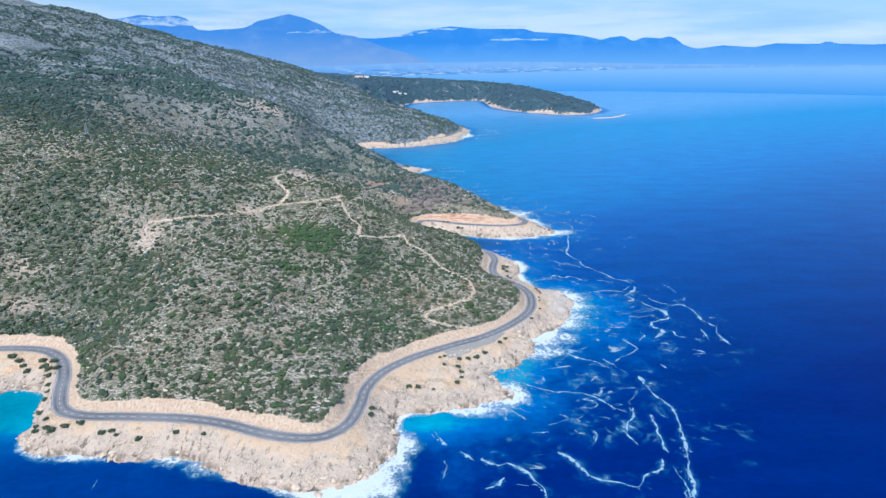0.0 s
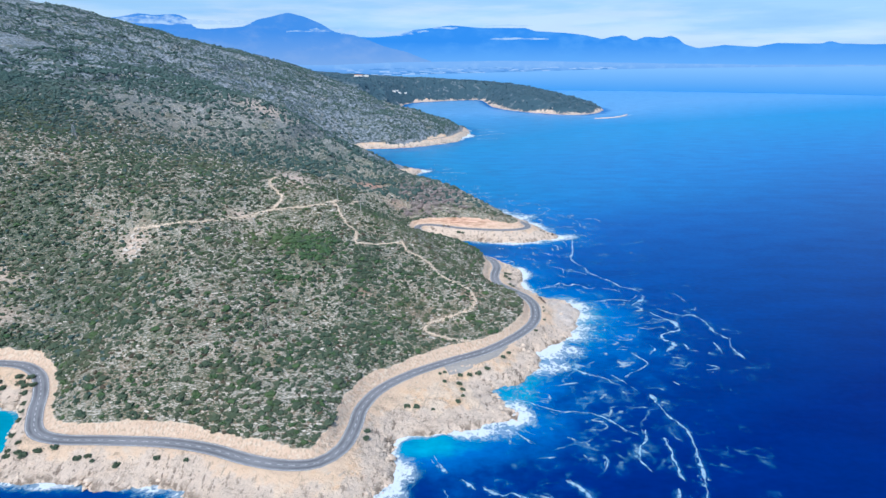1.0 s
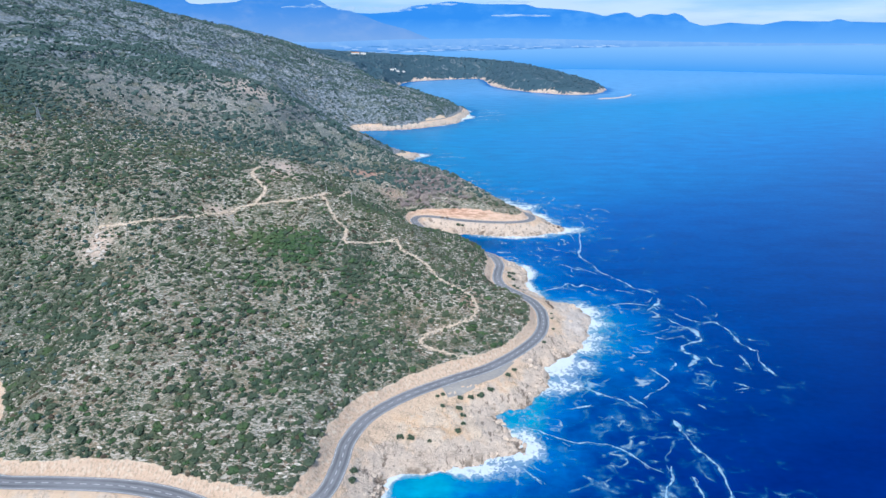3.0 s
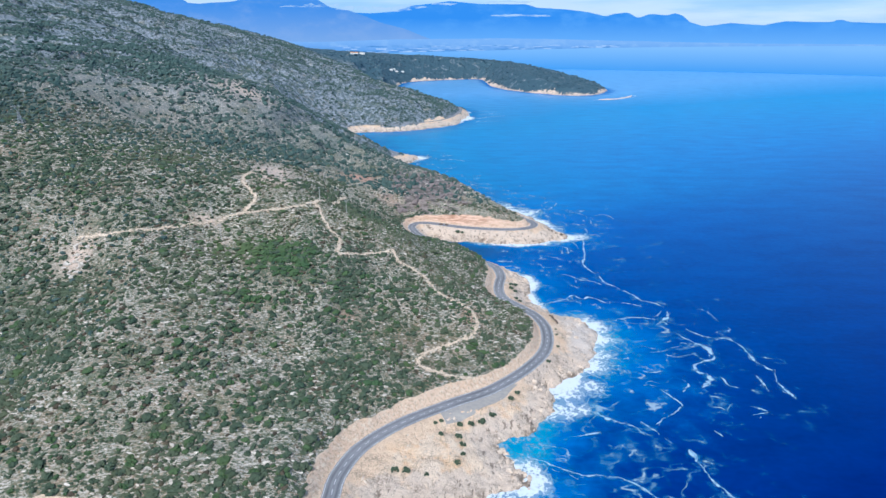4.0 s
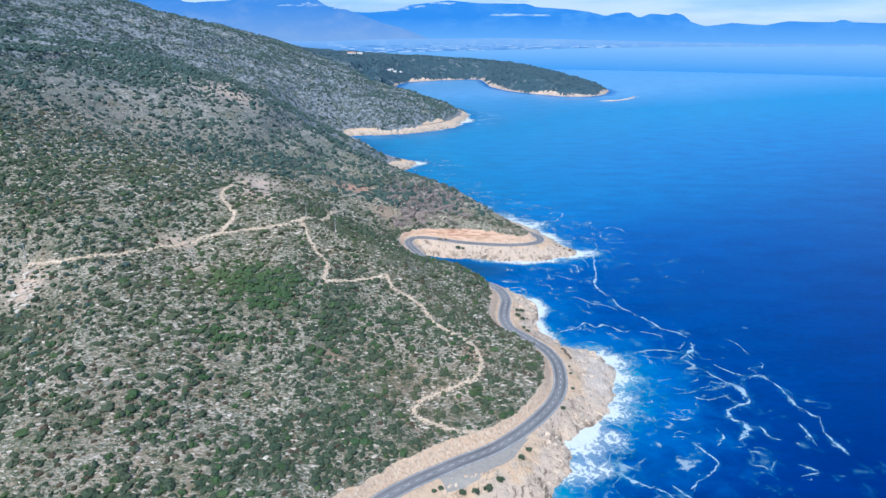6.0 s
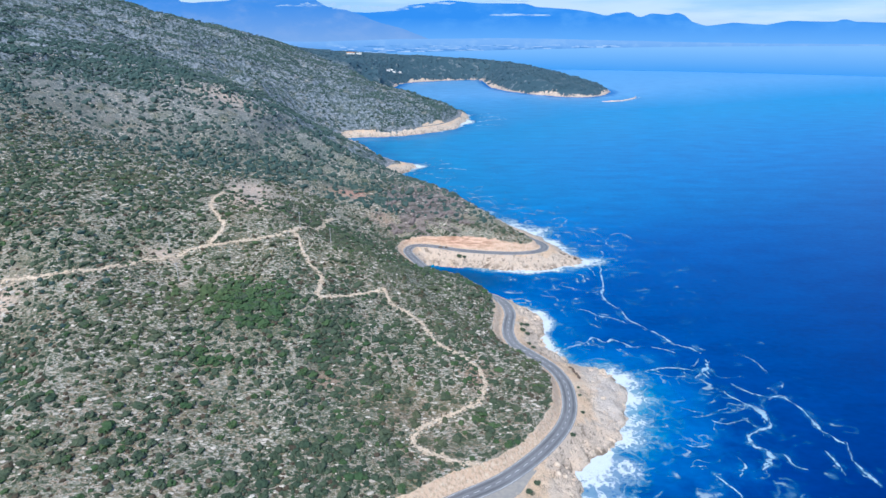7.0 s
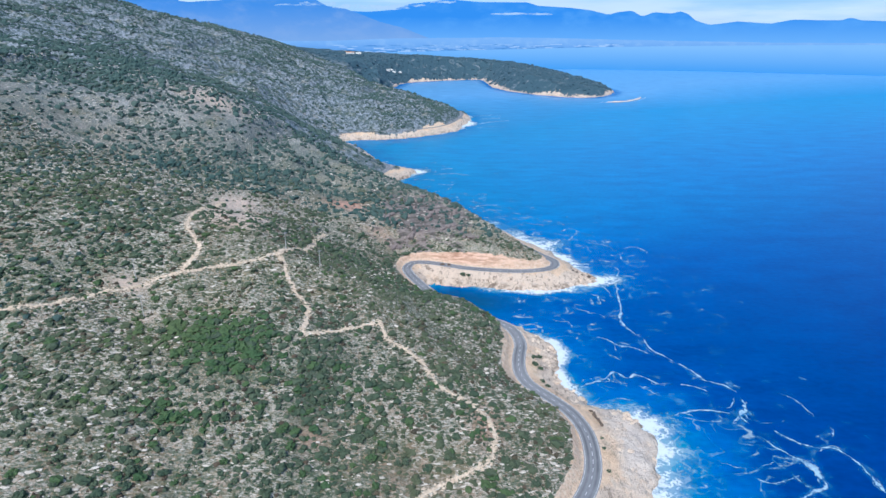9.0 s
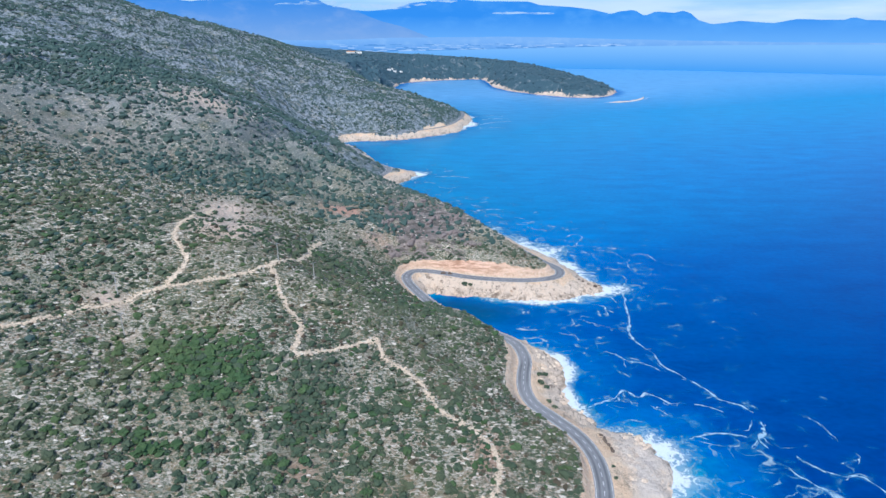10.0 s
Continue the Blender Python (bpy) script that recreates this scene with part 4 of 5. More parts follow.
for k, (pts, w) in enumerate(zip(TRACKS, WIDTHS)):
    ln = spline(pts, 1.5)
    ln = ln + np.stack((bumps(ln[:, 0], ln[:, 1], 7, 60 + k, 2), bumps(ln[:, 1], ln[:, 0], 7, 70 + k, 2)), 1) * 1.3
    track_lines.append(ln)
    ob = ribbon("dirt_track", ln, w * 1.5, TRACK, 0.30, 0.8, 80 + k, True, 9)
    give(ob, "across", np.tile(np.abs(np.linspace(-1, 1, 9)), len(ln)))
    tagged(ob, "pale stony dirt track winding over the scrub hillside", "track", "tracks on the hill", "structure")
all_tracks = np.vstack(track_lines)

lay_by = ribbon("lay_by", spline([(3, 352.5), (12, 357), (22, 363.5), (31, 370), (38, 378), (43, 386)], 2), 4.6, GRAVEL, 0.10, 0.35, 91, True, 7)
tagged(lay_by, "grey gravel lay-by on the seaward side of the road", "lay-by", kind="structure")


# ---- road paint ----
def quad(name, a, b, w, z, material):
    return mesh_object(name, [(-a, -w, z), (b, -w, z), (b, w, z), (-a, w, z)], [(0, 1, 2, 3)], material)


run = np.concatenate(([0], np.cumsum(np.linalg.norm(np.diff(road_line[:, :2], axis=0), axis=1))))
dash_mesh = None
for s in np.arange(60.0, 1050.0, 6.0):
    x, y, z = [np.interp(s, run, road_line[:, i]) for i in range(3)]
    x2, y2 = [np.interp(s + 1, run, road_line[:, i]) for i in range(2)]
    if dash_mesh is None:
        dash = quad("lane_dash", 1.6, 1.6, 0.15, 0.0, PAINT)
        dash_mesh = dash.data
    else:
        dash = new("lane_dash", dash_mesh)
    dash.parent = road
    dash.matrix_basis = pose(x, y, z + 0.075, 0, 0, math.degrees(math.atan2(y2 - y, x2 - x)))
way_r = np.gradient(road_line[:, :2], axis=0)
way_r /= np.linalg.norm(way_r, axis=1)[:, None]
for s in (-1, 1):
    off = road_line.copy()
    off[:, :2] += np.stack((-way_r[:, 1], way_r[:, 0]), 1) * s * (ROAD_HALF - 0.55)
    line_ob = ribbon("edge_line", off, 0.13, PAINT, 0.07, 0.0, 1, None, 2)
    line_ob.parent = road


# ---- foam on the sea ----
# streaks of drifting foam: their strength and their course
FOAM_NORTH = [(1.0, [(154, 689), (154, 672), (149, 648), (145, 627), (139, 610), (139, 591), (144, 580), (146, 567), (146, 560), (152, 552), (157, 541)]),
              (1.6, [(158, 544), (160, 538), (163, 531), (166, 523), (173, 518), (177, 515), (180, 509)]),
              (0.8, [(79, 506), (92, 518), (104, 523), (111, 531), (119, 525), (124, 529), (131, 525), (136, 518), (146, 521)]),
              (0.9, [(149, 517), (157, 515), (164, 509)]),
              (0.6, [(108, 578), (118, 576), (124, 567), (134, 563), (143, 553)]),
              (0.4, [(122, 570), (121, 556), (114, 541), (114, 534)]),
              (1.0, [(205, 510), (208, 506), (212, 500), (213, 490), (213, 482)])]
FOAM_NORTH_B = [(0.5, [(215, 477), (216, 473), (210, 466)]),
                (1.2, [(180, 501), (177, 491), (171, 486), (173, 478)]),
                (0.7, [(177, 503), (169, 494), (164, 492)]),
                (0.6, [(152, 493), (157, 490), (163, 486)]),
                (0.5, [(137, 489), (142, 487), (146, 483)]),
                (0.5, [(120, 518), (127, 512), (131, 505)])]
FOAM_MID = [(1.0, [(183, 473), (189, 463), (198, 458), (206, 458), (211, 450), (212, 441), (211, 428), (214, 419), (217, 414), (213, 404), (212, 395), (214, 383)]),
            (1.7, [(180, 452), (186, 445), (187, 438), (185, 430), (176, 426), (169, 422), (167, 413), (172, 410), (172, 404), (162, 395)]),
            (0.7, [(141, 448), (150, 443), (161, 443), (171, 448)]),
            (0.8, [(152, 438), (159, 432), (167, 434), (178, 438)]),
            (0.7, [(131, 415), (137, 412), (147, 415)]),
            (1.1, [(136, 393), (139, 386), (143, 378), (137, 371), (128, 364), (121, 359)]),
            (1.2, [(90, 371), (97, 364), (105, 359), (110, 355), (112, 349)])]
FOAM_MID_B = [(0.9, [(114, 362), (118, 355), (120, 350)]),
              (0.9, [(122, 348), (125, 342)]),
              (1.1, [(131, 340), (133, 334), (132, 329)]),
              (0.6, [(127, 398), (136, 397)]),
              (0.8, [(153, 408), (155, 398), (148, 390)]),
              (0.9, [(202, 410), (203, 402), (201, 391)]),
              (0.8, [(179, 407), (180, 398), (185, 395)]),
              (0.7, [(182, 376), (191, 372)]),
              (0.6, [(166, 372), (174, 380)]),
              (1.1, [(151, 354), (154, 349)]),
              (0.7, [(70, 348), (80, 350), (89, 353)]),
              (0.6, [(133, 486), (151, 491), (167, 487)]),
              (0.6, [(163, 478), (173, 487), (176, 479)]),
              (0.7, [(175, 465), (176, 458), (180, 452)])]
FOAM_SOUTH = [(0.9, [(46, 333), (58, 326), (69, 320), (82, 319), (90, 317), (96, 312), (101, 306), (110, 296)]),
              (1.1, [(131, 339), (132, 325), (133, 317), (137, 308), (139, 300), (137, 285), (134, 270), (130, 255), (125, 240), (121, 225)]),
              (1.3, [(124, 294), (123, 283), (121, 270), (121, 259)]),
              (1.1, [(115, 302), (112, 291), (106, 283), (104, 275), (107, 264)]),
              (1.3, [(62, 260), (68, 255), (72, 247), (74, 241), (80, 238), (88, 236), (93, 234), (97, 233), (104, 242), (113, 246), (116, 254)]),
              (0.9, [(119, 251), (120, 242), (120, 232), (120, 225)])]
FOAM_SOUTH_B = [(1.0, [(-4, 279), (0, 270), (3, 265)]),
                (1.1, [(9, 262), (13, 257), (17, 253)]),
                (0.8, [(20, 255), (29, 249), (34, 252)]),
                (1.1, [(34, 252), (39, 248), (44, 243), (46, 238), (50, 234), (50, 225)]),
                (0.8, [(21, 231), (28, 235), (32, 240)]),
                (1.2, [(36, 235), (43, 234)]),
                (0.6, [(0, 254), (3, 247), (0, 238)]),
                (0.7, [(40, 304), (46, 294), (54, 286)]),
                (0.5, [(74, 281), (78, 276), (75, 270)]),
                (0.7, [(86, 280), (86, 272), (80, 264)]),
                (0.5, [(50, 276), (61, 278)])]
FOAM_SOUTH_C = [(0.5, [(-171, 227), (-172, 235), (-174, 243)]),
                (0.5, [(178, 367), (192, 371)])]
FOAM_CAPE = [(0.7, [(187, 765), (203, 770), (210, 752)]),
             (0.6, [(155, 784), (171, 777), (179, 760), (178, 731)]),
             (0.5, [(133, 818), (148, 833), (154, 823), (136, 788)]),
             (0.5, [(111, 793), (126, 780), (138, 770)]),
             (0.4, [(98, 861), (109, 848), (120, 852)]),
             (0.5, [(159, 719), (167, 708), (159, 689)]),
             (0.5, [(120, 654), (131, 649), (130, 632)]),
             (0.5, [(105, 627), (116, 619), (128, 612), (139, 610)]),
             (0.4, [(53, 615), (66, 623), (73, 615)]),
             (0.5, [(86, 606), (95, 600), (102, 591)]),
             (0.4, [(50, 896), (66, 904), (77, 884)]),
             (0.4, [(89, 896), (102, 889)]),
             (0.5, [(138, 678), (143, 663), (143, 643)])]
FOAM_FAR = [(0.6, [(40, 918), (50, 925), (60, 930), (76, 931)]), (0.5, [(84, 872), (97, 866), (112, 872)]), (0.5, [(-6, 1050), (14, 1040), (30, 1052)]),
            (0.5, [(30, 985), (48, 976), (66, 982)]), (1.3, [(100, 1705), (140, 1748), (190, 1772)]), (1.3, [(95, 1866), (140, 1890), (176, 1872)]),
            (1.2, [(110, 1800), (150, 1822), (185, 1815)]), (1.2, [(95, 1640), (130, 1655), (160, 1648)]), (1.0, [(-10, 1110), (20, 1118), (48, 1106)]), (0.9, [(0, 1150), (28, 1160)])]


def foam_streak(pts, fat, seed, z=0.10, grow=1.0, label="thin white streak of foam drifting on the sea"):
    """A strip of water that carries one streak; fat thickens its thread, grow widens all of it."""
    ln = spline(pts, 1.2)
    n, k = len(ln), 9
    way = np.gradient(ln, axis=0)
    way /= np.linalg.norm(way, axis=1)[:, None] + 1e-9
    half = min(3.4 + 3.2 * fat, 8.5)
    u = np.linspace(-half, half, k)
    s = np.arange(n) * 1.2
    q = ln[:, None, :] + np.stack((-way[:, 1], way[:, 0]), 1)[:, None, :] * (u[None, :] * grow + 0 * s[:, None])[..., None]
    ob = mesh_object("foam_streak", np.stack((q[..., 0].ravel(), q[..., 1].ravel(), np.full(n * k, z)), 1), grid_faces(k, n), STREAK, True)
    swell = np.clip(0.75 + 1.1 * bumps(s, s * 0 + 4, 16, seed + 8, 4), 0.25, 1.7)
    ends = np.clip((np.minimum(s, s[-1] - s) + 1.5) / 7, 0, 1)
    give(ob, "body", np.repeat(0.85 * fat * swell * ends, k))
    give(ob, "across", np.tile(u, n))
    give(ob, "rim", np.tile(np.abs(u) / half, n))
    return tagged(ob, label, "foam", "foam streaks", "stuff")


streaks = FOAM_NORTH + FOAM_NORTH_B + FOAM_MID + FOAM_MID_B + FOAM_SOUTH + FOAM_SOUTH_B + FOAM_SOUTH_C + FOAM_CAPE + FOAM_FAR
for k, (fat, pts) in enumerate(streaks):
    foam_streak(pts, fat, 200 + 7 * k, 0.10 + 0.003 * k, 0.8 + 0.0008 * max(pts[0][1] - 600, 0))


def foam_lace():
    """A thin sheet of foam threads on the open water off the capes."""
    ax, ay = np.arange(-40, 250, 3.0), np.arange(200, 1250, 3.0)
    x, y = [a.ravel() for a in np.meshgrid(ax, ay)]
    d, _, _ = nearest(x, y, coast)
    d = np.where(inside(x, y, land_ring), -d, d)
    body = 0.78 * np.exp(-np.clip(d - 8, 0, None) / 34) - 0.5 * np.exp(-(((x - 20) / 45) ** 2 + ((y - 640) / 26) ** 2))
    body += 0.50 * np.exp(-(((x - 150) / 36) ** 2 + ((y - 440) / 55) ** 2)) + 0.30 * np.exp(-(((x - 105) / 36) ** 2 + ((y - 335) / 36) ** 2)) + 0.25 * np.exp(-(((x - 95) / 40) ** 2 + ((y - 290) / 45) ** 2))
    body += 0.58 * np.exp(-(((x - 140) / 40) ** 2 + ((y - 755) / 75) ** 2)) + 0.35 * np.exp(-(((x - 55) / 45) ** 2 + ((y - 930) / 80) ** 2))
    body *= np.where(y < 700, step01(x, 15, 75), 1) * step01(y, 205, 260)
    faces = grid_faces(len(ax), len(ay))
    faces = faces[((d > -2) & (body > 0.02))[faces].all(1)]
    used, inv = np.unique(faces, return_inverse=True)
    ob = mesh_object("foam_lace", np.stack((x[used], y[used], np.full(len(used), 0.05)), 1), inv.reshape(-1, 4), LACE, True)
    give(ob, "body", body[used])
    return tagged(ob, "lace of thin white foam threads on open water", "foam", kind="stuff")


foam_lace()


def surf(name, x0, x1, y0, y1, cell, reach, label):
    """Breaking water along the shore: lace that thins out from the rocks."""
    ax, ay = np.arange(x0, x1, cell), np.arange(y0, y1, cell)
    x, y = [a.ravel() for a in np.meshgrid(ax, ay)]
    d, _, _ = nearest(x, y, coast)
    d = np.where(inside(x, y, land_ring), -d, d)
    east = np.exp(-(((x - 112) / 26) ** 2 + ((y - 455) / 48) ** 2)) + np.exp(-(((x - 80) / 26) ** 2 + ((y - 392) / 28) ** 2))
    tips = [(44, 316, 15, 13), (8, 299, 36, 10), (-25, 286, 10, 18), (80, 660, 40, 7), (76, 535, 14, 30), (-22, 268, 13, 30), (-40, 236, 26, 10), (140, 684, 26, 20), (100, 770, 40, 60), (78, 556, 14, 18), (-60, 1135, 40, 30), (78, 1700, 40, 90)]
    force = east + sum(np.exp(-(((x - a) / c) ** 2 + ((y - b) / e) ** 2)) for a, b, c, e in tips)
    sheltered = np.exp(-(((x + 285) / 60) ** 2 + ((y - 300) / 35) ** 2)) + np.exp(-(((x - 5) / 32) ** 2 + ((y - 640) / 30) ** 2))
    width = reach * np.clip(0.42 + 1.0 * np.clip(force, 0, 1.4) - 0.4 * sheltered, 0.1, 2) * (1 + 0.7 * bumps(x, y, 17, 801, 3)) * np.clip(0.85 + 1.3 * bumps(x, y, 42, 805, 2), 0.12, 1.5)
    tip = np.exp(-(((x - 142) / 24) ** 2 + ((y - 686) / 15) ** 2)) + np.exp(-(((x - 118) / 20) ** 2 + ((y - 462) / 30) ** 2))
    width = np.maximum(width, reach * 1.3 * tip)
    peak = np.clip(0.62 + 0.75 * np.clip(force, 0, 1.2) + 0.8 * bumps(x, y, 24, 807, 3) - 0.7 * sheltered, -0.1, 1.3)
    body = np.clip(peak - 0.95 * np.clip(d, 0, None) / width, -0.8, 1.3)
    faces = grid_faces(len(ax), len(ay))
    keep = ((d < 2.2 * width) & (d > -7))[faces].any(1)
    faces = faces[keep]
    used, inv = np.unique(faces, return_inverse=True)
    z = 0.16 + 0.35 * np.clip(body[used], 0, 1) * np.abs(bumps(x[used], y[used], 5, 803, 3))
    ob = mesh_object(name, np.stack((x[used], y[used], z), 1), inv.reshape(-1, 4), SURF, True)
    give(ob, "body", body[used])
    return tagged(ob, label, "surf", kind="stuff")


surf("surf", -330, 190, 205, 720, 2.0, 19.0, "white breaking surf along the near rocks")
surf("surf", -140, 190, 720, 1220, 4.0, 34.0, "white breaking surf along the coast road")
surf("surf", -260, 180, 1380, 2300, 8.0, 26.0, "thin white line of surf below the far cape")


# ---- scrub and stones ----
def ico(level):
    bm = bmesh.new()
    bmesh.ops.create_icosphere(bm, subdivisions=level, radius=1.0)
    v = np.array([q.co[:] for q in bm.verts])
    f = np.array([[q.index for q in p.verts] for p in bm.faces])
    bm.free()
    return v, f


ICO1, ICO2 = ico(1), ico(2)
OCTA = (np.array([(1, 0, 0), (0, 1, 0), (-1, 0, 0), (0, -1, 0), (0, 0, 1), (0, 0, -0.6)], float),
        np.array([(0, 1, 4), (1, 2, 4), (2, 3, 4), (3, 0, 4), (1, 0, 5), (2, 1, 5), (3, 2, 5), (0, 3, 5)]))


def lumps(base, count, jitter, squash, seed):
    """Some irregular clumps to choose from."""
    r = np.random.default_rng(seed)
    out = []
    for _ in range(count):
        v = base[0] * (1 + r.uniform(-jitter, jitter, (len(base[0]), 1)))
        v = v * r.uniform(0.8, 1.2, 3) * np.array((1, 1, squash))
        out.append(v)
    return out


def scatter(name, places, shapes, faces, sizes, material, sink, seed, label, category, spin=math.pi):
    """Many clumps joined into one mesh, each turned and sized in its own way."""
    r = np.random.default_rng(seed)
    n = len(places)
    pick = r.integers(0, len(shapes), n)
    turn = r.uniform(-spin, spin, n)
    v = np.stack(shapes)[pick]
    c, s = np.cos(turn)[:, None], np.sin(turn)[:, None]
    w = np.stack((v[..., 0] * c - v[..., 1] * s, v[..., 0] * s + v[..., 1] * c, v[..., 2]), -1) * sizes[:, None, None]
    w += places[:, None, :]
    w[..., 2] += (sizes * sink)[:, None]
    m = len(shapes[0])
    f = faces[None] + (np.arange(n) * m)[:, None, None]
    ob = mesh_object(name, w.reshape(-1, 3), f.reshape(-1, 3), material, False)
    return tagged(ob, label, category, kind="stuff")


def leafy(x, y):
    return np.clip(0.78 + 0.4 * field(x, y, THICK) - 0.30 * field(x, y, STONY) - 0.22 * field(x, y, GRASS), 0, 1)


def rocky(x, y):
    return np.clip(0.66 + 0.34 * field(x, y, STONY) - 0.5 * field(x, y, THICK), 0, 1)


def sown(n, x0, x1, y0, y1, seed, patch, low, track_gap=2.0, bare_max=0.35, cover=leafy):
    """Random places on the open hillside with their heights, thinned in patches."""
    r = np.random.default_rng(seed)
    x, y = r.uniform(x0, x1, n), r.uniform(y0, y1, n)
    keep = np.clip(0.5 + 0.9 * bumps(x, y, patch, seed, 3), low, 1) > r.random(n)
    x, y = x[keep], y[keep]
    h, d, rd, side, bare, cut = terrain(x, y)
    ok = (d > 6) & (rd > 7.5) & (bare < bare_max)
    tx, ty = all_tracks[::2, 0], all_tracks[::2, 1]
    near = np.full(len(x), 99.0)
    for i in range(0, len(x), 4000):
        near[i:i + 4000] = np.sqrt(((x[i:i + 4000, None] - tx) ** 2 + (y[i:i + 4000, None] - ty) ** 2).min(1))
    ok &= near > track_gap
    pad = np.exp(-(((x + 140) / 24) ** 2 + ((y - 606) / 24) ** 2)) + np.exp(-(((x + 236) / 14) ** 2 + ((y - 448) / 16) ** 2))
    pad = pad + 0.75 * np.exp(-(((x + 15) / 50) ** 2 + ((y - 765) / 70) ** 2)) + 0.9 * np.exp(-(((x + 166) / 22) ** 2 + ((y - 662) / 34) ** 2)) + np.exp(-(((x + 94) / 17) ** 2 + ((y - 761) / 14) ** 2))
    ok &= r.random(len(x)) > pad * 0.85
    ok &= r.random(len(x)) < cover(x, y)
    return np.stack((x, y, h), 1)[ok]


spots_a = sown(62000, -640, 90, 245, 720, 11, 40, 0.28, 2.3)
rs = np.random.default_rng(12)
size_a = np.clip(rs.lognormal(-0.02, 0.40, len(spots_a)), 0.45, 2.4)
# farther bushes more often take the haze-tinted leaves
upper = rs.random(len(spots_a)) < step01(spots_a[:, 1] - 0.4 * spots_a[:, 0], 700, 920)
front = ~upper & (spots_a[:, 1] < 430)
back = ~upper & ~front
scatter("maquis_scrub", spots_a[front], lumps(ICO2, 20, 0.42, 0.62, 1), ICO2[1], size_a[front], SCRUB, 0.35, 21,
        "dark green rounded maquis bushes covering the stony hillside", "scrub")
scatter("maquis_scrub", spots_a[back], lumps(ICO1, 24, 0.36, 0.66, 4), ICO1[1], size_a[back], SCRUB, 0.35, 23,
        "dark green maquis bushes about the dirt tracks", "scrub")
scatter("maquis_scrub", spots_a[upper], lumps(ICO1, 24, 0.36, 0.66, 2), ICO1[1], size_a[upper], HAZED_SCRUB, 0.35, 24,
        "maquis bushes high on the stony hillside, tinted with blue haze", "scrub")
low_spots = sown(70000, -480, 85, 245, 640, 53, 18, 0.15, 1.0)
scatter("low_scrub", low_spots, [v * np.array((1.5, 0.9, 1)) for v in lumps(ICO1, 18, 0.42, 0.42, 54)], ICO1[1], np.clip(rs.lognormal(-0.50, 0.38, len(low_spots)), 0.3, 1.1), SCRUB, 0.1, 55,
        "low grey-green cushions of garrigue between the stones", "scrub", 0.6)
closed = sown(60000, -640, 20, 400, 960, 48, 60, 0.6, 1.5, 0.35, lambda x, y: np.clip(1.3 * field(x, y, THICK) - 0.25, 0, 1))
size_t = np.clip(rs.lognormal(0.15, 0.38, len(closed)), 0.5, 2.6)
high = rs.random(len(closed)) < step01(closed[:, 1] - 0.4 * closed[:, 0], 700, 920)
for up, leaves, words in ((high, HAZED_SCRUB, "closed maquis thicket high on the slope, tinted with blue haze"), (~high, SCRUB, "closed dark green maquis thicket in a hollow")):
    scatter("maquis_thicket", closed[up], lumps(ICO1, 16, 0.38, 0.66, 49), ICO1[1], size_t[up], leaves, 0.3, 50, words, "thicket")
for k in (1, 2):
    side_spots = spots_a + np.stack((rs.normal(0, 1, len(spots_a)) * size_a * 0.75, rs.normal(0, 1, len(spots_a)) * size_a * 0.75, np.zeros(len(spots_a))), 1)
    pickd = (rs.random(len(spots_a)) < 0.75) & ~upper
    scatter("maquis_scrub", side_spots[pickd], lumps(ICO1, 14, 0.34, 0.7, 30 + k), ICO1[1], size_a[pickd] * rs.uniform(0.4, 0.8, pickd.sum()), SCRUB, 0.25, 22 + k,
            "smaller dark green clumps among the maquis bushes", "scrub")
west = sown(11000, -640, -185, 300, 720, 45, 45, 0.4, 2.0)
scatter("maquis_scrub", west, lumps(ICO1, 14, 0.40, 0.66, 46), ICO1[1], np.clip(rs.lognormal(0.0, 0.4, len(west)), 0.45, 2.2), HAZED_SCRUB, 0.3, 47,
        "dense dark green maquis on the upper hillside", "scrub")
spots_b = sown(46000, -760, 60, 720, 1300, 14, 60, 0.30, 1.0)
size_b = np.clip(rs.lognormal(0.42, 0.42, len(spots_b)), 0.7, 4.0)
scatter("maquis_scrub", spots_b, lumps(ICO1, 14, 0.34, 0.75, 3), ICO1[1], size_b, HAZED_SCRUB, 0.3, 25, "dark green haze-tinted maquis on the slope beyond the ridge", "scrub")
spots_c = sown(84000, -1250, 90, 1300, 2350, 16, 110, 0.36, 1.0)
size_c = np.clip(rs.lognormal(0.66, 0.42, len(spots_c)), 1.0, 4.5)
scatter("maquis_scrub", spots_c, lumps(OCTA, 14, 0.30, 0.75, 5), OCTA[1], size_c, HAZED_SCRUB, 0.3, 26, "dark green haze-tinted maquis on the far mountainside", "scrub")
# a greener hollow by the track
gx2 = np.concatenate((rs.normal(-112, 17, 270), rs.normal(-112, 10, 30)))
gy2 = np.concatenate((rs.normal(466, 11, 270), rs.normal(419, 5, 30)))
gh = height(gx2, gy2)
scatter("green_thicket", np.stack((gx2, gy2, gh), 1), lumps(ICO2, 10, 0.42, 0.55, 7), ICO2[1], np.clip(rs.lognormal(0.40, 0.35, 300), 0.8, 2.8), GREEN, 0.3, 27,
        "fresh green thicket of taller bushes in a hollow", "thicket")

stones = sown(70000, -480, 85, 245, 960, 31, 26, 0.15, 0.5, 0.5, rocky)
scatter("limestone_rocks", stones, [v * np.array((1.75, 0.75, 1)) for v in lumps(ICO1, 14, 0.42, 0.45, 8)], ICO1[1], np.clip(rs.lognormal(-0.76, 0.42, len(stones)), 0.2, 1.05), STONE, 0.1, 28,
        "pale pinkish limestone ledges strewn between the bushes", "rocks", 0.5)
heath = sown(16000, -420, 85, 245, 720, 33, 30, 0.2, 1.5)
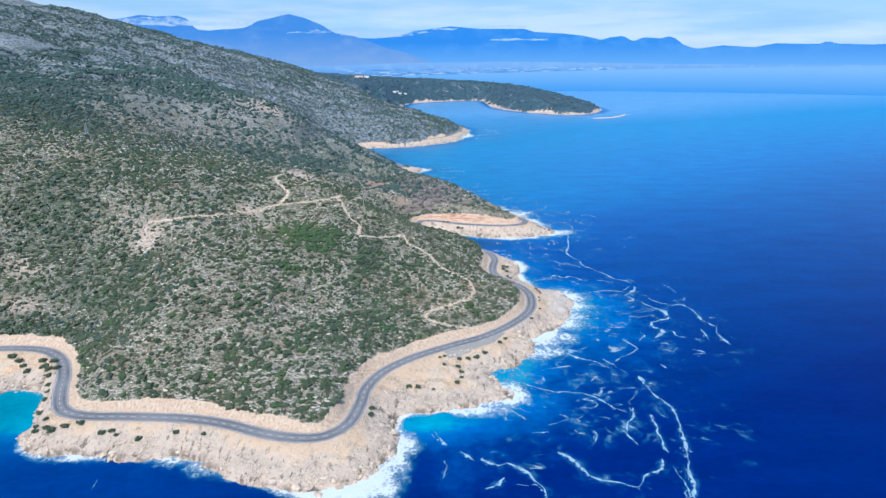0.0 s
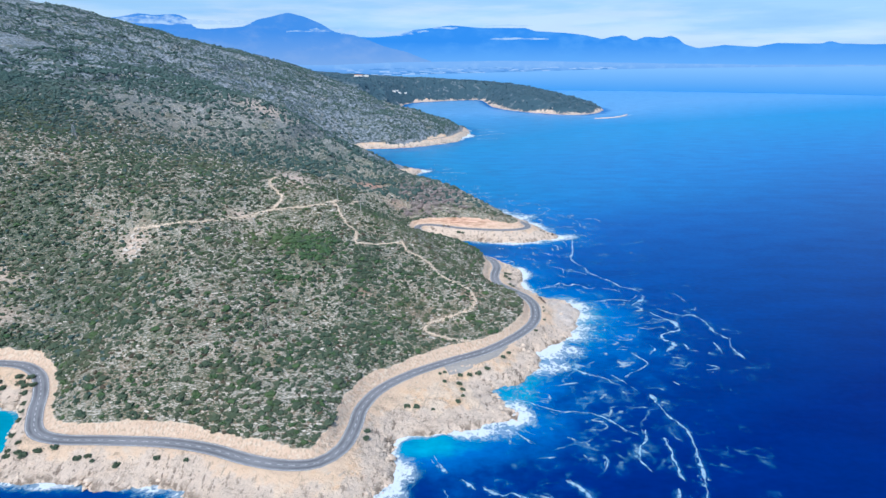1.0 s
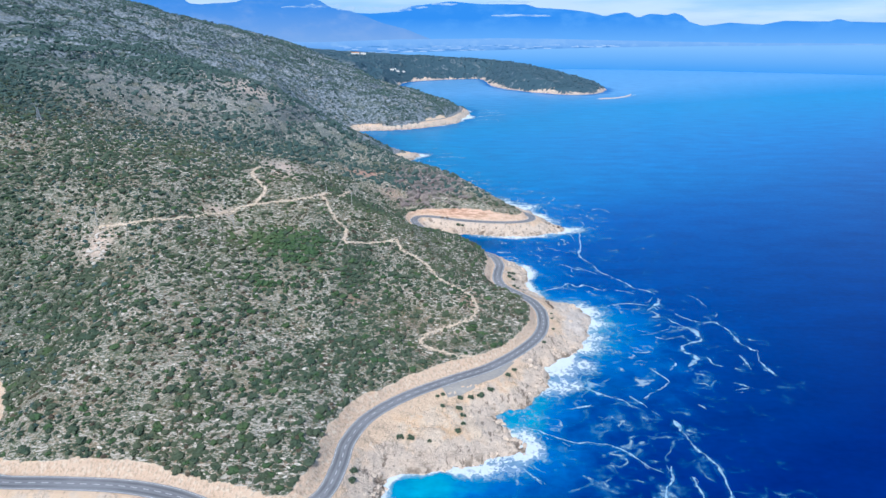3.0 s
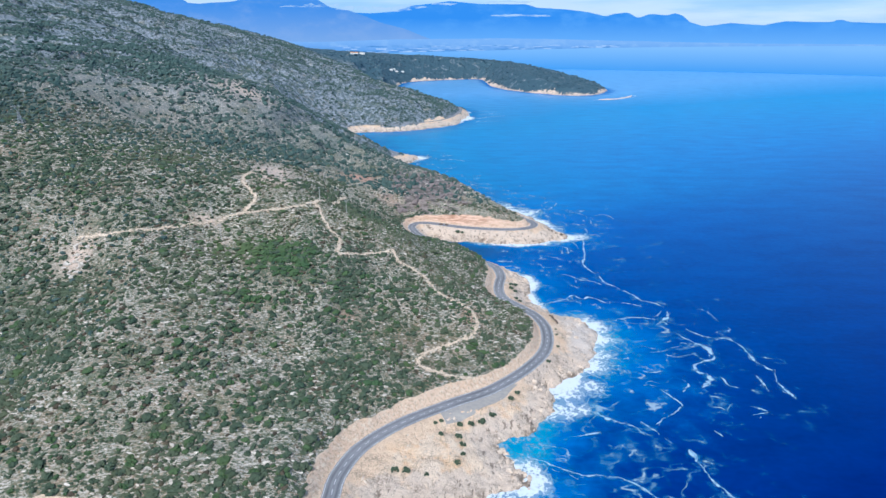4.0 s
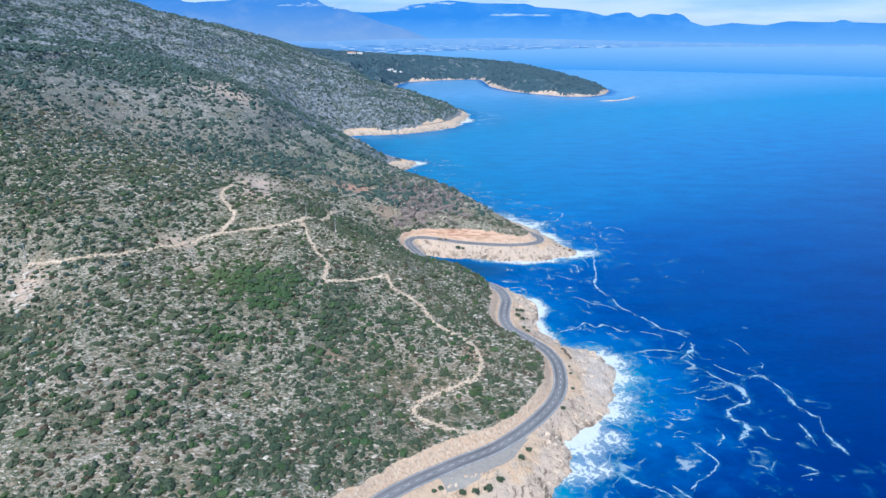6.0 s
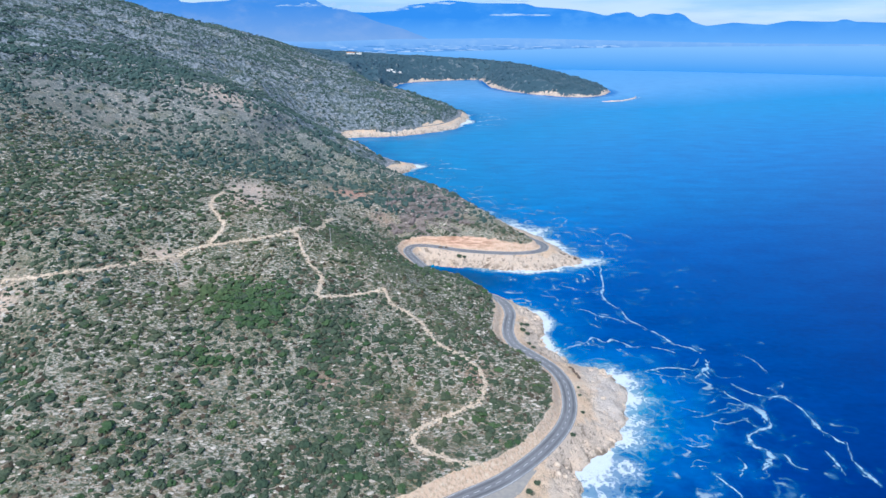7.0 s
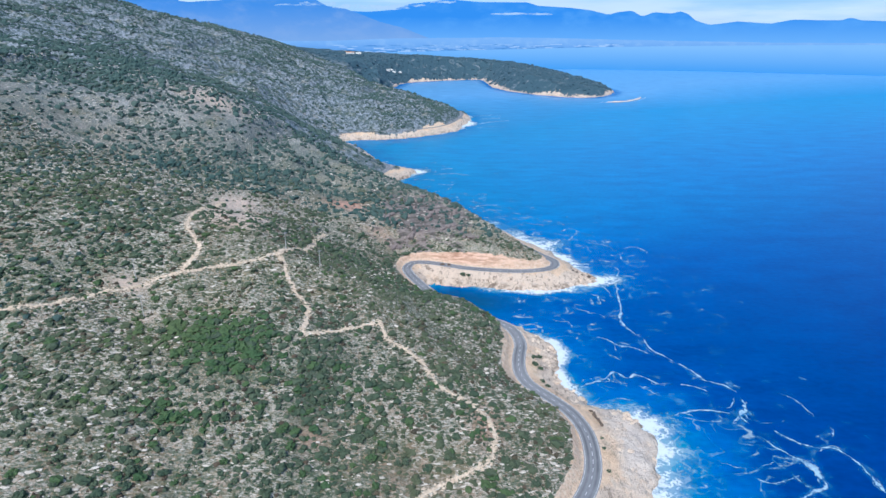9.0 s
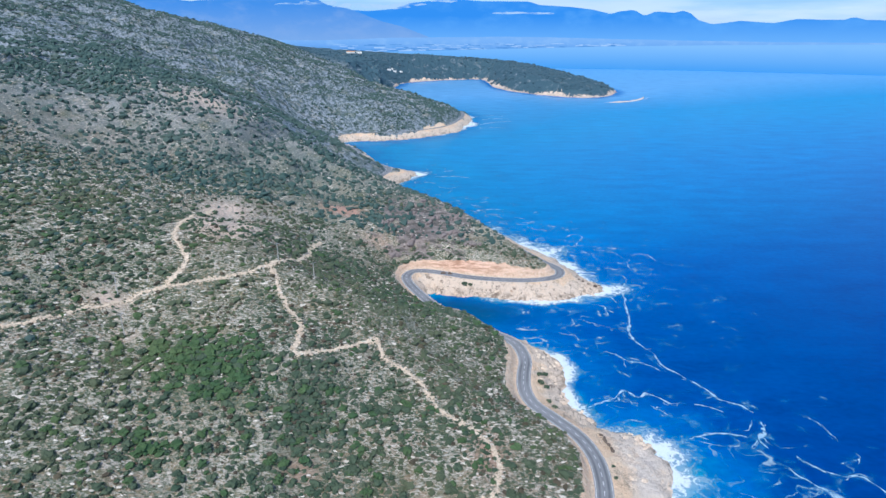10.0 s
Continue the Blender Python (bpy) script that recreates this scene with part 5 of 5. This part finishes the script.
scatter("dry_heath", heath, lumps(ICO1, 14, 0.40, 0.6, 11), ICO1[1], np.clip(rs.lognormal(-0.25, 0.38, len(heath)), 0.35, 1.7), HEATH, 0.25, 34,
        "low brown dry heath bushes between the rocks", "scrub")
fresh = sown(5000, -420, 85, 245, 640, 35, 22, 0.05, 1.5)
scatter("fresh_scrub", fresh, lumps(ICO2, 12, 0.42, 0.62, 12), ICO2[1], np.clip(rs.lognormal(0.10, 0.38, len(fresh)), 0.5, 2.2), GREEN, 0.3, 36,
        "fresh green bushes here and there on the stony slope", "scrub")
# loose pale stones along the tracks
tp = all_tracks[rs.integers(0, len(all_tracks), 5200)]
tp = tp + rs.normal(0, 1.0, tp.shape)
scatter("track_stones", np.stack((tp[:, 0], tp[:, 1], height(tp[:, 0], tp[:, 1])), 1), lumps(ICO1, 12, 0.40, 0.5, 13), ICO1[1], np.clip(rs.lognormal(-0.95, 0.4, len(tp)), 0.18, 0.9), DIRT, 0.25, 37,
        "pale stones scattered along the dirt tracks", "stones")

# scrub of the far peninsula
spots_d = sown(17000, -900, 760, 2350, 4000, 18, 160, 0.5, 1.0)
scatter("maquis_scrub", spots_d, lumps(ICO1, 10, 0.34, 0.6, 6), ICO1[1], np.clip(rs.lognormal(1.35, 0.35, len(spots_d)), 2, 8), HAZED_PINE, 0.2, 29,
        "wood covering the far peninsula, its green tinted with blue haze", "scrub")

# broken rock along the water's edge
r7 = np.random.default_rng(77)
bx, by = r7.uniform(-290, 145, 26000), r7.uniform(222, 720, 26000)
bh, bd, brd, bside, bbare, bcut = terrain(bx, by)
ok = (bd > -1.5) & (bd < 6) & (brd > 9) & (bside < 0) & (bumps(bx, by, 20, 79, 2) > 0.0)
scatter("shore_rocks", np.stack((bx, by, np.maximum(bh, -0.4)), 1)[ok], lumps(ICO1, 12, 0.36, 0.5, 9), ICO1[1], np.clip(r7.lognormal(-0.15, 0.5, ok.sum()), 0.3, 2.6), SHORE_ROCK, 0.05, 78,
        "broken pale rocks along the water's edge", "rocks")


# slabs and broken blocks all over the shore shelf, bedded along its strike
sx2, sy2 = r7.uniform(-290, 145, 60000), r7.uniform(222, 720, 60000)
sh2, sd2, srd2, sside2, sbare2, scut2 = terrain(sx2, sy2)
ok = (sd2 > 0.5) & (srd2 > 8.5) & (sside2 < 0) & (srd2 < 80) & (r7.random(60000) < np.clip(0.04 + 0.8 * bumps(sx2, sy2, 14, 83, 3) + 0.35 * (1 - step01(sd2, 3, 14)), 0.02, 0.9))
scatter("shore_slabs", np.stack((sx2, sy2, sh2), 1)[ok], [v * np.array((0.75, 1.7, 1)) for v in lumps(ICO1, 14, 0.40, 0.26, 84)], ICO1[1], np.clip(r7.lognormal(-0.75, 0.5, ok.sum()), 0.18, 1.5), SHORE_ROCK, 0.0, 85,
        "cracked pale slabs and blocks of the rocky shore", "rocks", 0.7)


# ---- single things ----
def part(name, bm, material, parent, label=""):
    me = bpy.data.meshes.new(name)
    bm.to_mesh(me)
    bm.free()
    me.materials.append(material)
    ob = new(name, me)
    ob.parent = parent
    if label:
        ob["label"] = label
    return ob


def rod(bm, a, b, r0, r1, sides=8):
    a, b = Vector(a), Vector(b)
    turn = (b - a).to_track_quat("Z", "Y").to_matrix().to_4x4()
    bmesh.ops.create_cone(bm, cap_ends=True, segments=sides, radius1=r0, radius2=r1, depth=(b - a).length,
                          matrix=Matrix.Translation((a + b) / 2) @ turn)


def box(bm, x, y, z, sx, sy, sz, bevel=0.0):
    got = bmesh.ops.create_cube(bm, size=1.0, matrix=Matrix.Translation((x, y, z)) @ Matrix.Diagonal((sx, sy, sz, 1)))
    if bevel:
        edges = list({e for v in got["verts"] for e in v.link_edges})
        bmesh.ops.bevel(bm, geom=edges, offset=bevel, segments=1, affect="EDGES")


def ground_at(x, y):
    return float(height(x, y)[0])


def shrub(x, y, size, seed, material):
    """A low wind-shaped bush: stems and a ragged crown of leaf clumps."""
    r = np.random.default_rng(seed)
    base = new("shrub")
    base.location = (x, y, ground_at(x, y) - 0.1)
    bm = bmesh.new()
    for k in range(4):
        a = r.uniform(0, 6.28)
        rod(bm, (0, 0, 0), (math.cos(a) * size * 0.4, math.sin(a) * size * 0.4, size * 0.6), 0.09 * size, 0.03 * size, 5)
    part("stem", bm, BARK, base)
    bm = bmesh.new()
    for k in range(16):
        a, q = r.uniform(0, 6.28), math.sqrt(r.uniform(0, 1)) * size * 0.8
        s = size * r.uniform(0.28, 0.5)
        m4 = Matrix.Translation((math.cos(a) * q * 1.15, math.sin(a) * q, size * r.uniform(0.3, 0.8) * (1.1 - 0.5 * q / size))) @ Matrix.Diagonal((s, s, s * 0.8, 1))
        got = bmesh.ops.create_icosphere(bm, subdivisions=1, radius=1.0, matrix=m4)
        for v in got["verts"]:
            v.co += Vector(r.normal(0, 0.13 * size, 3)) * 0.6
    for k in range(60):
        a, q = r.uniform(0, 6.28), size * r.uniform(0.5, 1.05)
        c = Vector((math.cos(a) * q, math.sin(a) * q, size * r.uniform(0.2, 0.95)))
        bm.faces.new([bm.verts.new(c + Vector(r.normal(0, 0.12 * size, 3))) for _ in range(3)])
    part("crown", bm, material, base)
    return tagged(base, "dark green wind-shaped bush on bare pale rock", "bush", "bushes on the shore rock")


SHRUBS = [(-185, 268, 1.5), (-180, 269, 1.4), (-176, 266, 1.0), (-163, 264, 1.6), (-144, 267, 1.4), (-128, 265, 1.2), (-199, 273, 1.6), (-207, 272, 1.9),
          (-214, 270, 1.9), (-218, 272, 1.5), (-223, 271, 1.5), (-222, 279, 1.3), (-226, 276, 1.2), (-40, 288, 1.5), (-40, 282, 1.6), (46, 377, 1.4),
          (42, 371, 1.5), (30, 357, 1.5), (24, 352, 1.7), (18, 350, 1.5), (12, 349, 1.4), (2, 350, 1.0), (-1, 348, 1.0), (2, 340, 1.2),
          (11, 341, 1.5), (13, 336, 1.4), (-20, 316, 1.6), (-15, 316, 1.6), (-5, 314, 1.0), (13, 328, 1.2), (10, 322, 1.3)]
SHRUBS_WEST = [(-262, 338, 2.2), (-256, 334, 2.0), (-266, 344, 2.0), (-252, 327, 2.0), (-250, 333, 1.8), (-272, 336, 1.8), (-246, 318, 1.6), (-258, 342, 1.9), (-283, 345, 2.0),
               (-290, 348, 2.2), (-278, 341, 1.6), (-240, 308, 1.4), (-236, 300, 1.5), (-232, 288, 1.4), (20, 674, 2.0), (25, 673, 1.5), (82, 447, 0.8), (83, 455, 0.8), (80, 431, 0.9), (70, 411, 1.2),
               (61, 538, 1.5), (60, 528, 1.6), (65, 541, 1.4), (63, 525, 1.5), (62, 510, 1.3), (64, 504, 1.2)]
for k, (x, y, s) in enumerate(SHRUBS + SHRUBS_WEST):
    shrub(x, y, s * 1.2, 900 + k, SCRUB)


def power_pole(x, y, high, turn):
    base = new("power_pole")
    base.matrix_basis = pose(x, y, ground_at(x, y) - 0.2, 0, 0, turn)
    bm = bmesh.new()
    rod(bm, (0, 0, 0), (0, 0, high), 0.26, 0.15, 10)
    part("pole", bm, CONCRETE, base)
    bm = bmesh.new()
    box(bm, 0, 0, high - 0.7, 3.2, 0.18, 0.2, 0.03)
    part("crossarm", bm, STEEL, base)
    bm = bmesh.new()
    rod(bm, (-1.0, 0, high - 0.7), (0, 0, high - 1.7), 0.05, 0.05, 6)
    rod(bm, (1.0, 0, high - 0.7), (0, 0, high - 1.7), 0.05, 0.05, 6)
    part("brace", bm, STEEL, base)
    for px_ in (-1.45, 0.0, 1.45):
        bm = bmesh.new()
        rod(bm, (px_, 0, high - 0.6), (px_, 0, high - 0.25), 0.09, 0.06, 8)
        rod(bm, (px_, 0, high - 0.45), (px_, 0, high - 0.38), 0.14, 0.14, 8)
        part("insulator", bm, GLAZE, base)
    return tagged(base, "slim pale concrete power pole standing in the scrub", "power pole", "power poles on the hill")


for x, y, high, turn in ((-169, 506, 13, 30), (-154, 480, 13, 30), (-99, 558, 12, 40), (-76, 549, 11, 40), (-245, 463, 13, 20)):
    power_pole(x, y, high, turn)


def lattice_pylon(x, y):
    base = new("lattice_pylon")
    base.matrix_basis = pose(x, y, ground_at(x, y) - 0.3, 0, 0, 15)
    top = 11.0
    corner = [(-1.6, -1.6), (1.6, -1.6), (1.6, 1.6), (-1.6, 1.6)]
    for cx, cy in corner:
        bm = bmesh.new()
        rod(bm, (cx, cy, 0), (cx * 0.3, cy * 0.3, top), 0.16, 0.12, 5)
        part("leg", bm, STEEL, base)
    for k in range(5):
        z0, z1 = top * k / 5, top * (k + 1) / 5
        s0, s1 = 1 - 0.7 * k / 5, 1 - 0.7 * (k + 1) / 5
        bm = bmesh.new()
        for i in range(4):
            a, b = corner[i], corner[(i + 1) % 4]
            rod(bm, (a[0] * s0, a[1] * s0, z0), (b[0] * s1, b[1] * s1, z1), 0.07, 0.07, 4)
            rod(bm, (b[0] * s0, b[1] * s0, z0), (a[0] * s1, a[1] * s1, z1), 0.07, 0.07, 4)
        part("lacing", bm, STEEL, base)
    for s in (-1, 1):
        bm = bmesh.new()
        rod(bm, (0.4 * s, 0.3, top), (2.6 * s, 0, top + 5.0), 0.14, 0.1, 5)
        rod(bm, (0.4 * s, -0.3, top), (2.6 * s, 0, top + 5.0), 0.14, 0.1, 5)
        part("horn", bm, STEEL, base)
    bm = bmesh.new()
    rod(bm, (-5, 0, top + 4.2), (5, 0, top + 4.2), 0.16, 0.16, 5)
    rod(bm, (-5, 0, top + 4.3), (0, 0, top + 5.2), 0.08, 0.08, 4)
    rod(bm, (5, 0, top + 4.3), (0, 0, top + 5.2), 0.08, 0.08, 4)
    part("crossarm", bm, STEEL, base)
    return tagged(base, "pale grey steel lattice pylon with two horns in dark scrub", "pylon")


lattice_pylon(-374, 616)


def house(x, y, long, wide, high, turn, roof_material, label):
    base = new("house")
    base.matrix_basis = pose(x, y, ground_at(x, y) - 1.0, 0, 0, turn)
    bm = bmesh.new()
    box(bm, 0, 0, high / 2, long, wide, high, 0.1)
    part("wall", bm, PLASTER, base)
    bm = bmesh.new()
    e, w2, z0, z1 = long / 2 + 0.4, wide / 2 + 0.4, high, high + wide * 0.28
    v = [bm.verts.new(p) for p in ((-e, -w2, z0), (e, -w2, z0), (e, w2, z0), (-e, w2, z0), (-e, 0, z1), (e, 0, z1))]
    for f in ((0, 1, 5, 4), (2, 3, 4, 5), (1, 2, 5), (3, 0, 4), (3, 2, 1, 0)):
        bm.faces.new([v[i] for i in f])
    part("roof", bm, roof_material, base)
    for k in range(3):
        wx_ = (k - 1) * long * 0.3
        bm = bmesh.new()
        box(bm, wx_, -wide / 2 - 0.02, high * 0.55, 1.4, 0.12, 1.5)
        part("window", bm, DARK_GLASS, base)
    return tagged(base, label, "house", "houses by the far bay")


for x, y, a, b, c, turn in ((-226, 3208, 16, 10, 6, 10), (-198, 3262, 14, 9, 6, -15), (-253, 3186, 18, 10, 7, 20), (-240, 3222, 12, 9, 5, 5)):
    house(x, y, a, b, c, turn, PLASTER, "small white house on the slope above the bay")
house(-500, 3620, 46, 16, 8, 5, TILES, "long building with an orange roof on the far rise")
house(-460, 3670, 30, 14, 7, -8, PLASTER, "white building on the far rise")


def reef(points, wide, seed, label):
    """A low strip of rock awash in the sea."""
    ln = spline(points, 6)
    n, k = len(ln), 9
    way = np.gradient(ln, axis=0)
    way /= np.linalg.norm(way, axis=1)[:, None]
    u = np.linspace(-1, 1, k)
    s = np.arange(n)
    w = wide * (0.6 + 0.4 * bumps(s * 6.0, s * 0.0, 30, seed, 3)) * np.sin(np.pi * (s + 0.5) / n) ** 0.5
    q = ln[:, None, :] + np.stack((-way[:, 1], way[:, 0]), 1)[:, None, :] * (u[None, :] * w[:, None])[..., None]
    x, y = q[..., 0].ravel(), q[..., 1].ravel()
    z = -1.0 + (1 - np.tile(u, n) ** 2) * (4.0 + 2 * bumps(x, y, 18, seed + 2, 3))
    ob = mesh_object("reef", np.stack((x, y, z), 1), grid_faces(k, n), SHORE_ROCK, True)
    return tagged(ob, label, "reef", kind="structure")


reef([(585, 2270), (647, 2293), (728, 2388), (765, 2455)], 11, 950, "low pale reef awash off the peninsula")
foam_streak([(560, 2262), (640, 2280), (735, 2375), (790, 2470)], 1.6, 960, 0.4, 2.2, "white surf round the low reef")

# ---- larger bushes and boulders that stand apart ----
def spread(proto_list, places, low, high, seed):
    r = np.random.default_rng(seed)
    for k, (x, y, z) in enumerate(places):
        src = proto_list[k % len(proto_list)]
        f = r.uniform(low, high)
        m4 = pose(x, y, z - 0.15, 0, 0, r.uniform(0, 360)) @ Matrix.Diagonal((f, f, f * r.uniform(0.8, 1.1), 1))
        copy_thing(src, m4)


bush_spots = sown(1500, -190, 45, 265, 470, 41, 40, 0.35, 3.5, 0.2)
protos = []
for k in range(8):
    b = shrub(bush_spots[k][0], bush_spots[k][1], 1.5, 1500 + k, GREEN if k % 4 == 3 else SCRUB)
    tagged(b, "rounded dark green maquis bush on the stony hillside", "bush", "maquis bushes on the hillside")
    protos.append(b)
spread(protos, bush_spots[8:248], 0.8, 1.55, 43)


def boulder(x, y, size, seed, material=None, label="rough pale limestone boulder on the shore rock", group="boulders on the shore"):
    r = np.random.default_rng(seed)
    bm = bmesh.new()
    bmesh.ops.create_icosphere(bm, subdivisions=2, radius=size)
    lean = Vector(r.normal(0, 1, 3)).normalized()
    for v in bm.verts:
        n = v.co.normalized()
        v.co *= 1 + 0.28 * noise.noise(n * 1.7 + Vector((seed, 0, 0))) + 0.10 * noise.noise(n * 5 + Vector((0, seed, 0)))
        cut_off = v.co.dot(lean) - size * 0.62
        if cut_off > 0:
            v.co -= lean * cut_off
        v.co.z *= 0.68
    me = bpy.data.meshes.new("boulder")
    bm.to_mesh(me)
    bm.free()
    me.materials.append(material or SHORE_ROCK)
    ob = new("boulder", me)
    ob.matrix_basis = pose(x, y, max(ground_at(x, y), 0.0) + size * 0.15, 0, 0, r.uniform(0, 360))
    return tagged(ob, label, "boulder", group)


rb = np.random.default_rng(52)
made = 0
for (x0, y0, sx_, sy_, n) in ((66, 548, 6, 14, 16), (60, 662, 26, 4, 10), (64, 385, 6, 8, 6), (-60, 240, 25, 5, 8), (95, 440, 9, 20, 8)):
    for _ in range(n):
        x, y = x0 + rb.normal(0, sx_), y0 + rb.normal(0, sy_)
        if 1.0 < float(terrain(np.array([x]), np.array([y]))[1][0]) and float(terrain(np.array([x]), np.array([y]))[2][0]) > 8:
            boulder(x, y, float(rb.uniform(0.7, 1.7)), 2000 + made)
            made += 1


for k, (x, y, size) in enumerate(((123, 689, 1.5), (132, 682, 1.9), (127, 685, 1.2), (120, 692, 1.3), (136, 684, 1.0))):
    boulder(x, y, size, 2400 + k, LEDGE, "wet dark boulder in the surf off the cape", "boulders in the surf")


def outcrop(x, y, seed):
    """A knoll of bare white limestone: tilted blocks, one beside another."""
    base = new("limestone_outcrop")
    base.location = (x, y, ground_at(x, y))
    r = np.random.default_rng(seed)
    for k in range(14):
        a, q = r.uniform(0, 6.28), r.uniform(0, 9)
        bx_, by_ = math.cos(a) * q * 0.9, math.sin(a) * q * 1.3
        bm = bmesh.new()
        got = bmesh.ops.create_cube(bm, size=1.0)
        bmesh.ops.bevel(bm, geom=bm.edges[:], offset=0.16, segments=1, affect="EDGES")
        for v in bm.verts:
            v.co = Vector(v.co) + Vector(r.normal(0, 0.07, 3))
        ob = part("block", bm, STONE, base)
        ob.matrix_basis = pose(bx_, by_, ground_at(x + bx_, y + by_) - base.location.z + 0.1, r.normal(0, 14), r.normal(0, 14), r.uniform(0, 360)) @ Matrix.Diagonal((r.uniform(1.5, 4.2), r.uniform(1.2, 2.8), r.uniform(0.8, 1.9), 1))
    return tagged(base, "bare white limestone outcrop among the bushes", "outcrop")


outcrop(-238, 450, 61)
outcrop(-232, 440, 62)


def crag(x, y, long, high, turn, seed, k2):
    """A low broken cliff of dark stone: ragged blocks in a row, bedded in the slope."""
    base = new("rock_ledge")
    base.location = (x, y, ground_at(x, y))
    r = np.random.default_rng(seed)
    c, s = math.cos(math.radians(turn)), math.sin(math.radians(turn))
    for k in range(max(4, int(long / 1.7))):
        q, off = r.uniform(-0.5, 0.5) * long, r.normal(0, 0.3 * high)
        bx_, by_ = c * q - s * off, s * q + c * off
        bm = bmesh.new()
        bmesh.ops.create_icosphere(bm, subdivisions=2, radius=0.6)
        for v in bm.verts:
            v.co *= 1 + 0.5 * noise.noise(v.co * 2.3 + Vector((seed + k, 0, 0)))
        ob = part("block", bm, LEDGE if k2 < 2 else CRAG, base)
        ob.matrix_basis = pose(bx_, by_, ground_at(x + bx_, y + by_) - base.location.z + 0.2 * high, r.normal(0, 12), r.normal(0, 12), turn + r.normal(0, 20)) @ Matrix.Diagonal((high * r.uniform(0.8, 1.7), high * r.uniform(0.5, 1.0), high * r.uniform(0.8, 1.4), 1))
    return tagged(base, "dark brown broken rocks beside the road" if k2 < 2 else "grey-mauve broken crag on the steep slope", "rock ledge", "broken rock ledges")


for k, (x, y, long, high, turn) in enumerate(((85.5, 474, 17, 1.7, -78), (4, 688, 9, 2.0, 5), (-24, 722, 16, 3.5, 60), (-38, 706, 14, 3.0, 30), (6, 730, 18, 2.8, 40),
                                              (-8, 762, 20, 3.2, 70), (-30, 775, 18, 3.0, 60), (28, 716, 16, 2.4, 15), (14, 775, 18, 2.6, 80), (-22, 812, 20, 3.0, 70), (-50, 745, 16, 3.0, 45))):
    crag(x, y, long, high, turn, 3000 + k, k)
